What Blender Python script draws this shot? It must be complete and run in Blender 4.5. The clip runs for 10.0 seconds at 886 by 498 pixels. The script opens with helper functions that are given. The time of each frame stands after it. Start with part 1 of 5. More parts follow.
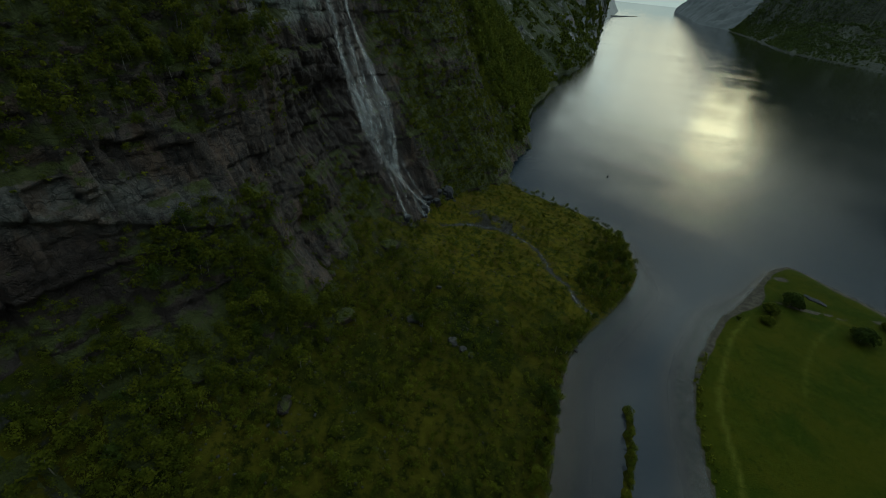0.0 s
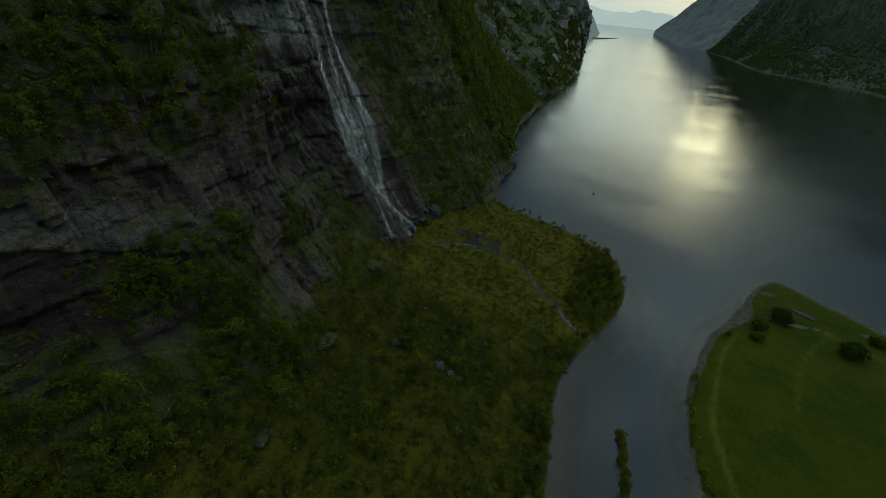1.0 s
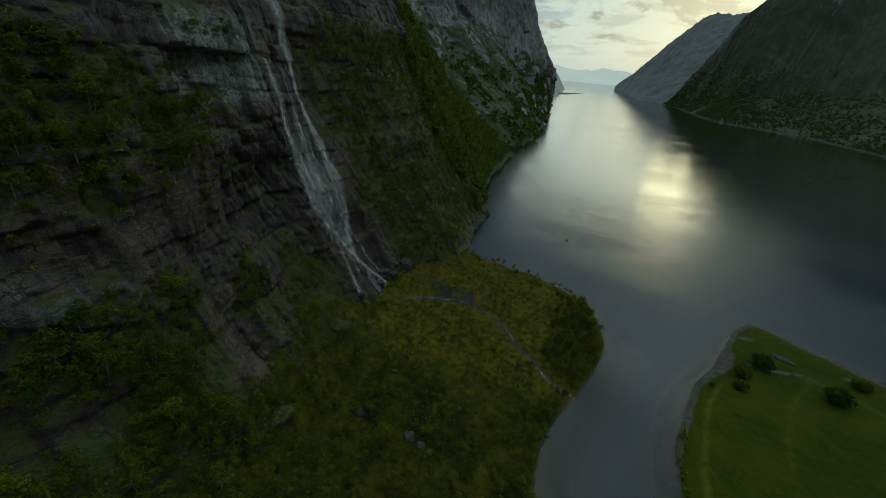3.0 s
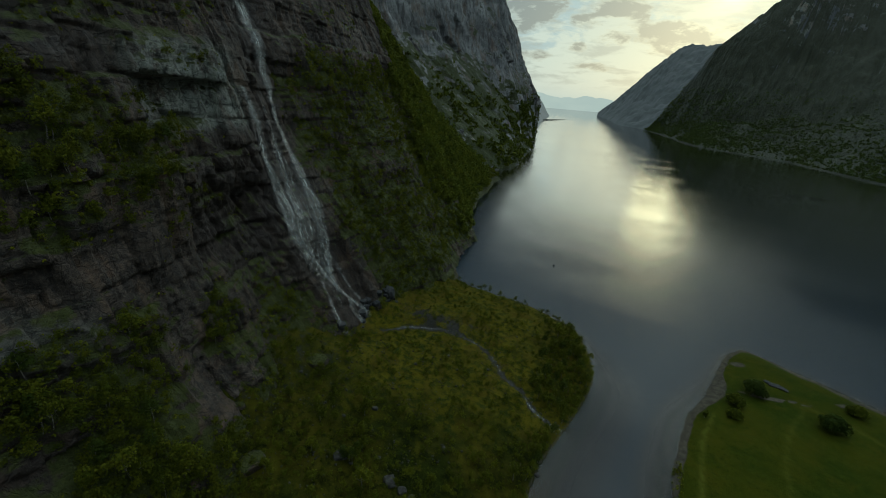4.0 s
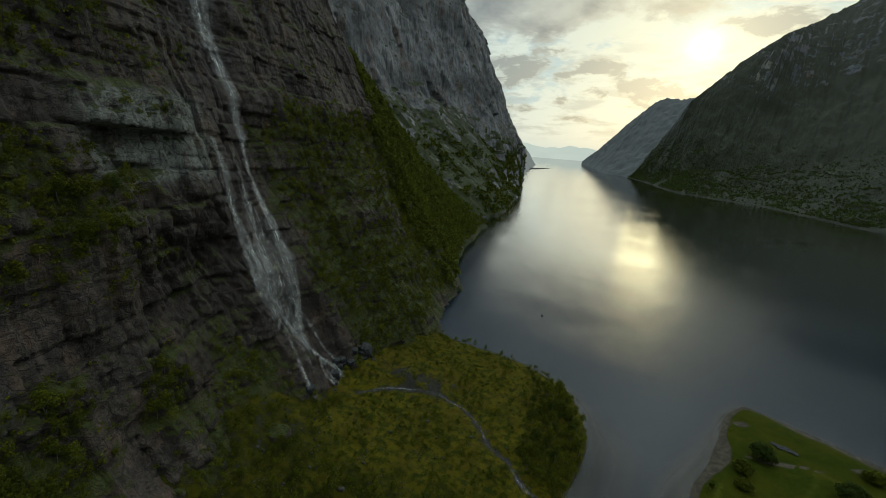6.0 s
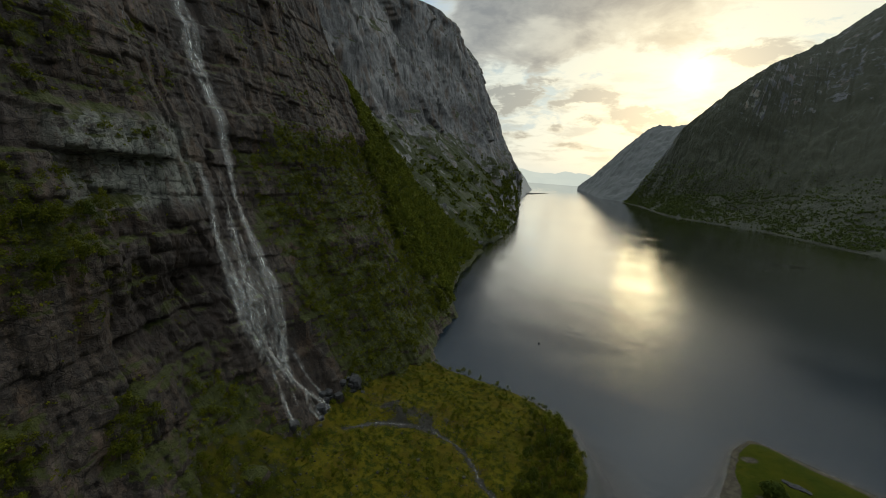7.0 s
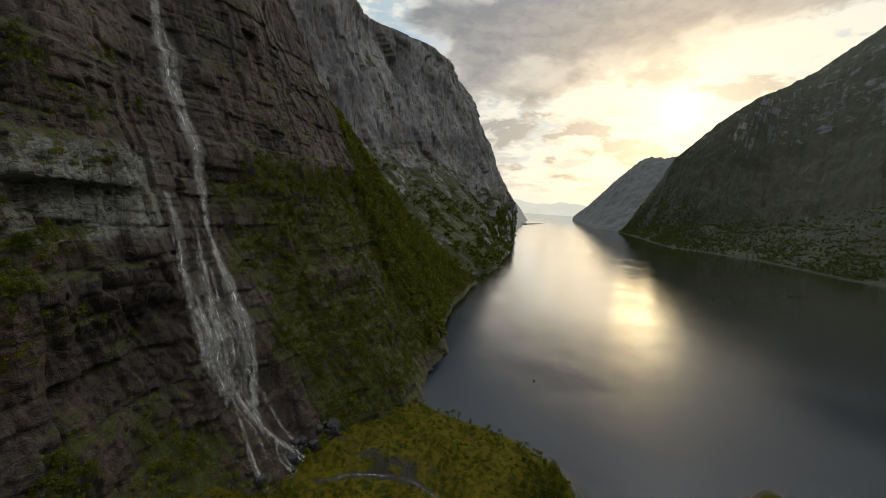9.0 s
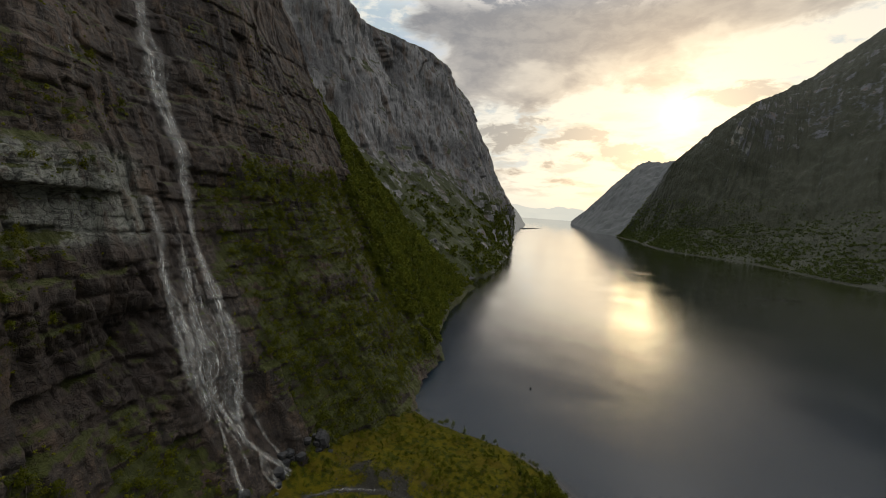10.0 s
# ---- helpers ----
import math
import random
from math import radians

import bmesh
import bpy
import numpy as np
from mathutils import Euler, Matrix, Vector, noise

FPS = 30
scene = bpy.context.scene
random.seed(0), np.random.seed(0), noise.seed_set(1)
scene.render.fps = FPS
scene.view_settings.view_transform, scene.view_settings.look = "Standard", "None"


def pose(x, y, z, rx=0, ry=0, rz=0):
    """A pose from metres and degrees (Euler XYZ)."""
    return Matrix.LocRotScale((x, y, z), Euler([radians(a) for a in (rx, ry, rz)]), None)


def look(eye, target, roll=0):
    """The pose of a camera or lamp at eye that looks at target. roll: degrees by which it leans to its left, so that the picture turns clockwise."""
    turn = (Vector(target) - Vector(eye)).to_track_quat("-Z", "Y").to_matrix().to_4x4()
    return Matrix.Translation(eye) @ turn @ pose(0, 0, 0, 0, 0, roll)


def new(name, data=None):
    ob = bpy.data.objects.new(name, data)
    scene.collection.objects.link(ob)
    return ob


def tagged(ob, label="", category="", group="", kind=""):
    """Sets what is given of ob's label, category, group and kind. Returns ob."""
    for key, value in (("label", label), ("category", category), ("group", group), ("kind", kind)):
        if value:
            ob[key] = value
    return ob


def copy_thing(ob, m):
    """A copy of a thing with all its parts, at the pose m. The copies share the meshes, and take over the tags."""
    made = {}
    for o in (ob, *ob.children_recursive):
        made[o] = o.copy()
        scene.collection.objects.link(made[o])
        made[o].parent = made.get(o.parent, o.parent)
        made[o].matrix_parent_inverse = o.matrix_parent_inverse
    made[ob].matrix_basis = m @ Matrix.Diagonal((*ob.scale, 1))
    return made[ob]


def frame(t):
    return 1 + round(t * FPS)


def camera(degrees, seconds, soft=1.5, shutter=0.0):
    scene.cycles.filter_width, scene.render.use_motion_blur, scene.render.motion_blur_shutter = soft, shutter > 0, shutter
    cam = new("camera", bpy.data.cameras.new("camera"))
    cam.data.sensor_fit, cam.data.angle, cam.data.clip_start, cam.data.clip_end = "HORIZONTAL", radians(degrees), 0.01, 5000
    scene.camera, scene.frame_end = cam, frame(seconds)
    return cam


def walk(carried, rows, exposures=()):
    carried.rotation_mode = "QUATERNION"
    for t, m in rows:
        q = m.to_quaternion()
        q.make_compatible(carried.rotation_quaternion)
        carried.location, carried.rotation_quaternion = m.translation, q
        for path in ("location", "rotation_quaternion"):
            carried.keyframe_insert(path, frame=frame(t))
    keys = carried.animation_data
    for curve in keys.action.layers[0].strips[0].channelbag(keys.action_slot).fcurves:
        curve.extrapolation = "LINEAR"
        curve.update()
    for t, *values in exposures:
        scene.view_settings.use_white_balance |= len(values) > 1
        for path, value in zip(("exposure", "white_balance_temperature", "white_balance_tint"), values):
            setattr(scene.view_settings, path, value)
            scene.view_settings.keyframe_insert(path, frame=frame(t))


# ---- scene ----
cam = camera(94.40, 10.0, soft=0.6)
PATH = [
    (0.0, 0.00, 0.00, 100.00, 55.80, -4.73, 27.03),
    (0.5, 0.18, 1.41, 99.87, 57.02, -4.69, 26.26),
    (1.0, 0.40, 3.09, 99.72, 58.39, -4.65, 25.43),
    (1.5, 0.60, 4.76, 99.60, 59.85, -4.60, 24.63),
    (2.0, 0.84, 6.60, 99.56, 61.70, -4.57, 23.78),
    (2.5, 1.12, 8.58, 99.47, 63.43, -4.50, 23.02),
    (4.0, 2.12, 15.58, 99.40, 68.67, -4.35, 20.61),
    (4.5, 2.48, 17.95, 99.32, 70.27, -4.31, 19.95),
    (5.0, 2.81, 20.50, 99.35, 71.98, -4.28, 19.57),
    (5.5, 3.22, 22.89, 99.42, 73.54, -4.23, 19.42),
    (7.0, 4.42, 30.58, 99.18, 78.67, -4.02, 18.93),
    (7.5, 4.71, 33.05, 98.99, 80.26, -3.99, 18.79),
    (8.0, 5.13, 35.53, 98.82, 81.51, -3.92, 18.67),
    (8.5, 5.58, 37.80, 98.69, 82.34, -3.86, 18.60),
    (9.0, 5.98, 40.16, 98.63, 82.96, -3.81, 18.48),
    (9.5, 6.29, 42.49, 98.61, 83.31, -3.76, 18.37),
    (10.0, 6.74, 44.84, 98.68, 83.61, -3.75, 18.26),
]
EXPOSURES = [(0.0, 0.28, 6100, -9), (2.5, 0.32, 6150, -9), (4.5, 0.40, 6200, -8), (5.7, 0.55, 6550, -4), (7.0, 0.74, 7050, 5), (8.5, 0.86, 7450, 11), (10.0, 0.86, 7600, 14)]
walk(cam, [(t, pose(*p)) for t, *p in PATH], EXPOSURES)

# ---- light: low sun behind broken cloud at the far end of the fjord ----
SUN_AZ, SUN_EL = 10.3, 11.9
sun_dir = Vector((math.sin(radians(SUN_AZ)) * math.cos(radians(SUN_EL)),
                  math.cos(radians(SUN_AZ)) * math.cos(radians(SUN_EL)), math.sin(radians(SUN_EL))))


class Nodes:
    """A short way to write node trees."""

    def __init__(self, tree):
        self.t = tree

    def n(self, kind, **kw):
        node = self.t.nodes.new("ShaderNode" + kind)
        for k, v in kw.items():
            setattr(node, k, v)
        return node

    def put(self, sock, v):
        if isinstance(v, bpy.types.NodeSocket):
            self.t.links.new(v, sock)
        elif isinstance(v, (tuple, list)) and len(v) == 3 and sock.type == "RGBA":
            sock.default_value = (*v, 1)
        else:
            sock.default_value = v

    def math(self, op, a, b=0.0, c=0.0, clamp=False):
        m = self.n("Math", operation=op, use_clamp=clamp)
        for i, v in enumerate((a, b, c)):
            self.put(m.inputs[i], v)
        return m.outputs[0]

    def mix(self, f, a, b, blend="MIX"):
        m = self.n("Mix", data_type="RGBA", blend_type=blend)
        self.put(m.inputs[0], f), self.put(m.inputs[6], a), self.put(m.inputs[7], b)
        return m.outputs[2]

    def ramp(self, v, lo, hi, a=0.0, b=1.0):
        m = self.n("MapRange", interpolation_type="SMOOTHSTEP")
        for i, x in enumerate((v, lo, hi, a, b)):
            self.put(m.inputs[i], x)
        return m.outputs[0]

    def noise(self, vec, scale, detail=4.0, rough=0.55, distort=0.0):
        m = self.n("TexNoise")
        self.put(m.inputs["Vector"], vec)
        for k, v in (("Scale", scale), ("Detail", detail), ("Roughness", rough), ("Distortion", distort)):
            self.put(m.inputs[k], v)
        return m.outputs[0]

    def scaled(self, vec, s, rot=(0, 0, 0)):
        m = self.n("Mapping")
        self.put(m.inputs["Vector"], vec)
        m.inputs["Scale"].default_value, m.inputs["Rotation"].default_value = s, rot
        return m.outputs[0]

    def xyz(self, vec):
        m = self.n("SeparateXYZ")
        self.put(m.inputs[0], vec)
        return m.outputs

    def pos(self):
        return self.n("NewGeometry").outputs["Position"]

    def attr(self, name):
        return self.n("Attribute", attribute_name=name).outputs["Fac"]

    def bump(self, h, strength, dist, normal=None):
        m = self.n("Bump")
        self.put(m.inputs["Height"], h), self.put(m.inputs["Strength"], strength), self.put(m.inputs["Distance"], dist)
        if normal:
            self.put(m.inputs["Normal"], normal)
        return m.outputs[0]


world = bpy.data.worlds.new("sky")
scene.world = world
world.use_nodes = True
world.node_tree.nodes.clear()
w = Nodes(world.node_tree)
ray_dir = w.n("TexCoord").outputs["Generated"]
sky = w.n("TexSky", sky_type="NISHITA", sun_disc=False, sun_elevation=radians(SUN_EL), sun_rotation=radians(SUN_AZ),
          air_density=1.0, dust_density=2.5)
dot = w.n("VectorMath", operation="DOT_PRODUCT")
w.put(dot.inputs[0], ray_dir)
dot.inputs[1].default_value = sun_dir
toward = w.math("MAXIMUM", dot.outputs["Value"], 0.0)
east_dir, north_dir, up = w.xyz(ray_dir)
az = w.math("MULTIPLY", w.math("ARCTAN2", east_dir, north_dir), 57.2958)
el = w.math("MULTIPLY", w.math("ARCSINE", up), 57.2958)
# billows: one soft field for the large forms, one finer for the torn edges
sky_v = w.scaled(ray_dir, (1.0, 1.0, 2.3))
billow = w.math("SUBTRACT", w.noise(sky_v, 5.5, 8.0, 0.55, 0.25), 0.5)
torn = w.math("SUBTRACT", w.noise(sky_v, 17.0, 8.0, 0.62, 0.3), 0.5)
# a grey deck above the fjord, its lower edge rising to the east, its western edge open to blue
rim = w.math("ADD", 13.2, w.math("MULTIPLY", w.math("MAXIMUM", w.math("ADD", az, 3.0), 0.0), 0.27))
over = w.math("ADD", w.math("SUBTRACT", el, rim), w.math("ADD", w.math("MULTIPLY", billow, 13.0), w.math("MULTIPLY", torn, 5.0)))
west_rim = w.math("ADD", az, w.math("MULTIPLY", billow, 22.0))
spread = w.math("MAXIMUM", w.ramp(west_rim, -24.0, -20.0), w.ramp(el, 25.0, 32.0))
deck = w.math("MULTIPLY", w.ramp(over, -0.6, 1.6), spread)
thick = w.math("MULTIPLY", w.ramp(w.math("ADD", over, w.math("MULTIPLY", billow, 16.0)), -0.5, 6.0), spread)
# small torn clouds hanging in the bright gap
CLOUDS = ((-0.3, 9.9, 3.0, 1.4), (-4.0, 8.6, 2.0, 0.8), (-11.0, 9.6, 3.6, 2.3), (-4.5, 5.7, 1.3, 0.7), (5.0, 7.2, 7.5, 1.6), (-9.5, 4.6, 2.6, 0.6), (-2.0, 3.8, 3.0, 0.5), (16.5, 13.6, 4.5, 1.5), (-6.0, 11.6, 2.0, 0.6))
small = -3.0
for c_az, c_el, c_w, c_h in CLOUDS:
    du = w.math("DIVIDE", w.math("SUBTRACT", az, c_az), c_w)
    dv = w.math("DIVIDE", w.math("SUBTRACT", el, c_el), c_h)
    small = w.math("MAXIMUM", small, w.math("SUBTRACT", 1.0, w.math("ADD", w.math("MULTIPLY", du, du), w.math("MULTIPLY", dv, dv))))
small = w.math("ADD", small, w.math("ADD", w.math("MULTIPLY", torn, 6.5), w.math("MULTIPLY", billow, 2.5)))
small = w.ramp(small, -0.25, 0.95)
halo = w.math("POWER", toward, 22.0)
core = w.math("POWER", toward, 260.0)
disc = w.math("POWER", toward, 3000.0)
clear = w.n("VectorMath", operation="SCALE")
w.put(clear.inputs[0], sky.outputs[0])
clear.inputs[3].default_value = 0.085
# thin bright veil below the deck, clear air showing through its gaps
veil = w.mix(halo, (0.375, 0.415, 0.425), (0.41, 0.415, 0.36))
gaps = w.math("MULTIPLY", w.ramp(w.math("ADD", torn, billow), -0.03, 0.13), w.ramp(el, 1.0, 7.0))
west_gap = w.ramp(west_rim, -19.0, -25.0)
air = w.mix(halo, (0.16, 0.25, 0.34), (0.27, 0.35, 0.38))
veil = w.mix(w.math("MULTIPLY", gaps, 0.75), veil, air)
low_bank = w.ramp(w.noise(w.scaled(ray_dir, (1.0, 1.0, 4.2)), 13.0, 8.0, 0.6, 0.3), 0.45, 0.66)
veil = w.mix(w.math("MULTIPLY", low_bank, w.math("MULTIPLY", w.ramp(el, 0.5, 3.0), w.ramp(el, 15.0, 10.0, 0.0, 0.8))), veil, w.mix(halo, (0.20, 0.235, 0.26), (0.28, 0.295, 0.285)))
blue = w.mix(0.35, (0.10, 0.20, 0.34), clear.outputs[0])
veil = w.mix(w.math("MULTIPLY", w.math("MULTIPLY", west_gap, w.ramp(el, 14.0, 19.0)), w.ramp(billow, 0.10, 0.0)), veil, blue)
grey = w.mix(halo, (0.108, 0.125, 0.150), (0.165, 0.165, 0.162))
pale = w.mix(halo, (0.26, 0.275, 0.285), (0.35, 0.34, 0.29))
deck_col = w.mix(w.math("MULTIPLY", thick, w.ramp(torn, 0.14, -0.14, 0.72, 1.0)), pale, grey)
small_col = w.mix(small, w.mix(halo, (0.36, 0.37, 0.36), (0.48, 0.44, 0.32)), w.mix(halo, (0.15, 0.172, 0.19), (0.225, 0.232, 0.225)))
cloud = w.mix(deck, w.mix(small, veil, small_col), deck_col)
# out of view: deck broken and brightened overhead, dimmed behind, to shape the light
high = w.mix(w.ramp(w.math("ADD", billow, w.math("MULTIPLY", torn, 0.4)), -0.035, 0.06), (0.13, 0.21, 0.32), (1.15, 1.22, 1.26))
cloud = w.mix(w.ramp(up, 0.39, 0.52), cloud, high)
overhead = w.n("VectorMath", operation="SCALE")
w.put(overhead.inputs[0], cloud)
w.put(overhead.inputs[3], w.math("MULTIPLY", w.ramp(up, 0.6, 0.95, 1.0, 1.25), w.ramp(north_dir, -0.7, 0.45, 0.5, 1.15)))
cloud = overhead.outputs[0]
base = w.mix(0.06, cloud, clear.outputs[0])
glow = w.mix(core, (0, 0, 0), (0.08, 0.072, 0.045))
glow2 = w.mix(disc, (0, 0, 0), (0.5, 0.46, 0.34))
sky_sum = w.mix(1.0, w.mix(1.0, base, glow, "ADD"), glow2, "ADD")
bg = w.n("Background")
w.put(bg.inputs["Color"], sky_sum)
bg.inputs["Strength"].default_value = 1.0
world.node_tree.links.new(bg.outputs[0], w.n("OutputWorld").inputs["Surface"])

sun = new("sun", bpy.data.lights.new("sun", "SUN"))
sun.data.energy, sun.data.angle, sun.data.color = 0.018, radians(10.0), (1.0, 0.80, 0.40)
sun.matrix_world = look(sun_dir * 400, (0, 0, 0))


# ---- noise for shapes ----
PERM = np.random.RandomState(7).permutation(4096)
GRAD = np.random.RandomState(8).normal(size=(4096, 3))
GRAD /= np.linalg.norm(GRAD, axis=1)[:, None]


def hashed(i, j, k):
    return PERM[(PERM[(PERM[i & 4095] + j) & 4095] + k) & 4095]


def perlin(x, y, z):
    x, y, z = np.broadcast_arrays(np.asarray(x, float), np.asarray(y, float), np.asarray(z, float))
    i, j, k = (np.floor(a).astype(np.int64) for a in (x, y, z))
    fx, fy, fz = x - i, y - j, z - k
    u, v, s = (a * a * a * (a * (a * 6 - 15) + 10) for a in (fx, fy, fz))
    out = 0
    for a in (0, 1):
        for b in (0, 1):
            for c in (0, 1):
                g = GRAD[hashed(i + a, j + b, k + c)]
                val = g[..., 0] * (fx - a) + g[..., 1] * (fy - b) + g[..., 2] * (fz - c)
                out = out + val * (u if a else 1 - u) * (v if b else 1 - v) * (s if c else 1 - s)
    return out * 1.5


def fbm(x, y, z, octaves=4, gain=0.5):
    total, amp = 0, 1.0
    for o in range(octaves):
        total = total + amp * perlin(x * 2 ** o + 17.3 * o, y * 2 ** o - 9.1 * o, z * 2 ** o + 4.7 * o)
        amp *= gain
    return total


def cells(u, v, seed=0):
    """Jittered cells in the plane: a random value a cell, a random tilt a cell, and how far the border is."""
    i, j = np.floor(u).astype(np.int64), np.floor(v).astype(np.int64)
    best, second = np.full(u.shape, 9.0), np.full(u.shape, 9.0)
    val, tilt_u, tilt_v = np.zeros(u.shape), np.zeros(u.shape), np.zeros(u.shape)
    for a in (-1, 0, 1):
        for b in (-1, 0, 1):
            h = hashed(i + a, j + b, np.full(i.shape, seed))
            du, dv = i + a + (h % 61) / 61 - u, j + b + (h % 67) / 67 - v
            d = du * du + dv * dv
            near = d < best
            second = np.where(near, best, np.minimum(second, d))
            val = np.where(near, (h % 97) / 97 - 0.5, val)
            tilt_u = np.where(near, ((h % 71) / 71 - 0.5) * du, tilt_u)
            tilt_v = np.where(near, ((h % 73) / 73 - 0.5) * dv, tilt_v)
            best = np.where(near, d, best)
    return val, tilt_u + tilt_v, np.sqrt(second) - np.sqrt(best)


def blocks(u, v, seed=0):
    """Jointed courses: a random depth a block, a random tilt a block, and how near the joint is."""
    row = np.floor(v).astype(np.int64)
    shift = (hashed(row, row * 0 + seed, row * 0 + 11) % 89) / 89
    width = 0.7 + 0.6 * (hashed(row, row * 0 + seed, row * 0 + 12) % 83) / 83
    uu = u * width + shift * 3
    col = np.floor(uu).astype(np.int64)
    h = hashed(row, col, row * 0 + seed)
    fu, fv = uu - col - 0.5, v - row - 0.5
    tilt = ((h % 71) / 71 - 0.5) * fu + ((h % 59) / 59 - 0.6) * fv
    return (h % 97) / 97 - 0.5, tilt, 0.5 - np.maximum(np.abs(fu), np.abs(fv))


def smooth(a, lo, hi):
    t = np.clip((a - lo) / (hi - lo), 0, 1)
    return t * t * (3 - 2 * t)


def curve_at(x, xs, ys):
    """A smooth line through a few knots."""
    xs, ys = np.asarray(xs, float), np.asarray(ys, float)
    m = np.gradient(ys, xs)
    x = np.clip(x, xs[0], xs[-1])
    k = np.clip(np.searchsorted(xs, x, side="right") - 1, 0, len(xs) - 2)
    h = xs[k + 1] - xs[k]
    t = (x - xs[k]) / h
    return ((2 * t ** 3 - 3 * t ** 2 + 1) * ys[k] + (t ** 3 - 2 * t ** 2 + t) * h * m[k]
            + (-2 * t ** 3 + 3 * t ** 2) * ys[k + 1] + (t ** 3 - t ** 2) * h * m[k + 1])


def table_at(a, b, knots_a, knots_b, rows):
    """A smooth surface over a small table: rows run with a, columns with b."""
    cols = [np.interp(b, knots_b, r) for r in rows]
    cols = np.stack(cols)
    k = np.clip(np.searchsorted(knots_a, a, side="right") - 1, 0, len(knots_a) - 2)
    ka = np.asarray(knots_a, float)
    t = np.clip((a - ka[k]) / (ka[k + 1] - ka[k]), 0, 1)
    t = t * t * (3 - 2 * t)
    lo = np.take_along_axis(cols, k[None], 0)[0]
    hi = np.take_along_axis(cols, k[None] + 1, 0)[0]
    return lo * (1 - t) + hi * t


# ---- the plan of the land ----
def shore_x(y):
    """Where the west shore runs: x of the water's edge at y."""
    return curve_at(y, (-400, -100, 58, 80, 100, 112, 124, 140, 160, 178, 193, 201, 206, 210, 218, 228, 260, 287, 330, 399, 492, 631, 817, 1202, 1735),
                    (20, 12, 8, 5, 3, 5, 9, 14, 18, 15, 7, -5, -16, -38, -57, -64, -70, -68, -86, -97, -100, -106, -117, -166, -240))


def spit_edge(x, y):
    """Distance inside the grassy spit across the river, negative in the water."""
    left = curve_at(y, (-400, 0, 77, 103, 121, 134, 151, 165, 178, 191, 205, 216), (60, 50, 44, 40, 41, 44, 49, 56, 62, 67, 74, 84))
    far = curve_at(x, (40, 74, 82, 90, 97, 104, 111, 140, 200, 320, 600), (205, 210, 212, 208, 203, 199, 194, 178, 150, 110, 60))
    return np.minimum((x - left) * 0.9, (far - y) * 0.85)


STREAM = [(-66, 147), (-60, 153), (-52, 158), (-39, 160), (-30, 158), (-22, 154), (-17, 148), (-14, 143), (-7, 138), (-2, 132), (3, 129), (11, 126)]


def stream_dist(x, y):
    best = np.full(np.shape(x), 1e9)
    for (ax, ay), (bx, by) in zip(STREAM, STREAM[1:]):
        lx, ly = bx - ax, by - ay
        t = np.clip(((x - ax) * lx + (y - ay) * ly) / (lx * lx + ly * ly), 0, 1)
        best = np.minimum(best, np.hypot(x - ax - t * lx, y - ay - t * ly))
    return best


def bed_depth(x, y):
    """The bed under river and fjord, metres below the water."""
    d_west = x - shore_x(y)
    d_spit = -spit_edge(x, y)
    river = np.minimum(np.interp(np.maximum(d_west, 0), (0, 14, 30), (0.1, 0.45, 1.7)), np.interp(np.maximum(d_spit, 0), (0, 7, 16), (0.05, 0.35, 1.7)))
    river = np.minimum(river, 1.7)
    deep = smooth(y, 150, 260) * np.minimum(0.3 * np.minimum(np.maximum(d_west, 0), np.maximum(d_spit, 0) * 1.4), 30.0)
    return river + deep


def land_height(x, y):
    """Height of the west bank, the spit, the islet and the bed between them."""
    d = shore_x(y) - x
    rough = fbm(x / 14, y / 14, 0.3, 5)
    west = np.interp(d, (0, 2, 20, 45, 62, 75, 90, 130), (0.0, 0.5, 2.6, 5.2, 9.0, 15.0, 26.0, 60.0))
    north = smooth(y, 95, 140)
    flat = np.interp(d, (0, 2, 20, 50, 82, 100, 130), (0.0, 0.5, 2.6, 3.4, 5.2, 12.0, 40.0))
    west = west * (1 - north) + flat * north
    west = west + rough * np.clip(d / 14, 0, 1) * 1.3 + 0.22 * fbm(x / 2.2, y / 2.2, 1.7, 3) * np.clip(d / 6, 0, 1)
    west = west - 0.9 * np.exp(-(stream_dist(x, y) / 2.6) ** 2) * np.clip(d / 5, 0, 1)
    s = spit_edge(x, y) + 0.5 * fbm(x / 9, y / 9, 5.0, 3)
    spit = np.interp(s, (0, 3, 6, 12, 60), (0.0, 0.5, 1.1, 1.5, 2.0)) + 0.12 * fbm(x / 6, y / 6, 8.0, 4)
    isl = 1.1 + 1.5 * fbm(x / 5, y / 5, 3.0, 3) - np.abs(x - (23.5 + 1.5 * np.sin(y / 9)))
    isl = np.minimum(isl, (93 - y) * 0.25)
    islet = np.clip(isl * 0.4, -1, 0.55)
    bed = -bed_depth(x, y)
    out = np.where(d > 0, west, bed)
    out = np.where(s > 0, np.maximum(spit, 0.0), out)
    return np.where((isl > -0.5) & (d <= 0) & (s <= 0), np.maximum(out, islet), out)


CLIFF_Y = (-120, 20, 60, 110, 155, 215, 277, 350, 430, 520)
CLIFF_Z = (0, 15, 30, 55, 100, 150, 220, 340)
CLIFF_X = (
    (-46, -58, -80, -92, -108, -125, -150, -190), (-50, -62, -80, -92, -110, -128, -152, -195),
    (-50, -60, -77, -93, -110, -130, -155, -200), (-66, -77, -89, -101, -115, -134, -160, -205),
    (-67, -73, -84, -101, -126, -150, -172, -215), (-60, -72, -84, -99, -122, -148, -175, -218),
    (-67, -78, -88, -103, -130, -158, -190, -235), (-86, -97, -108, -124, -152, -188, -245, -335),
    (-97, -112, -128, -150, -184, -245, -305, -425), (-101, -122, -146, -174, -245, -305, -365, -465))


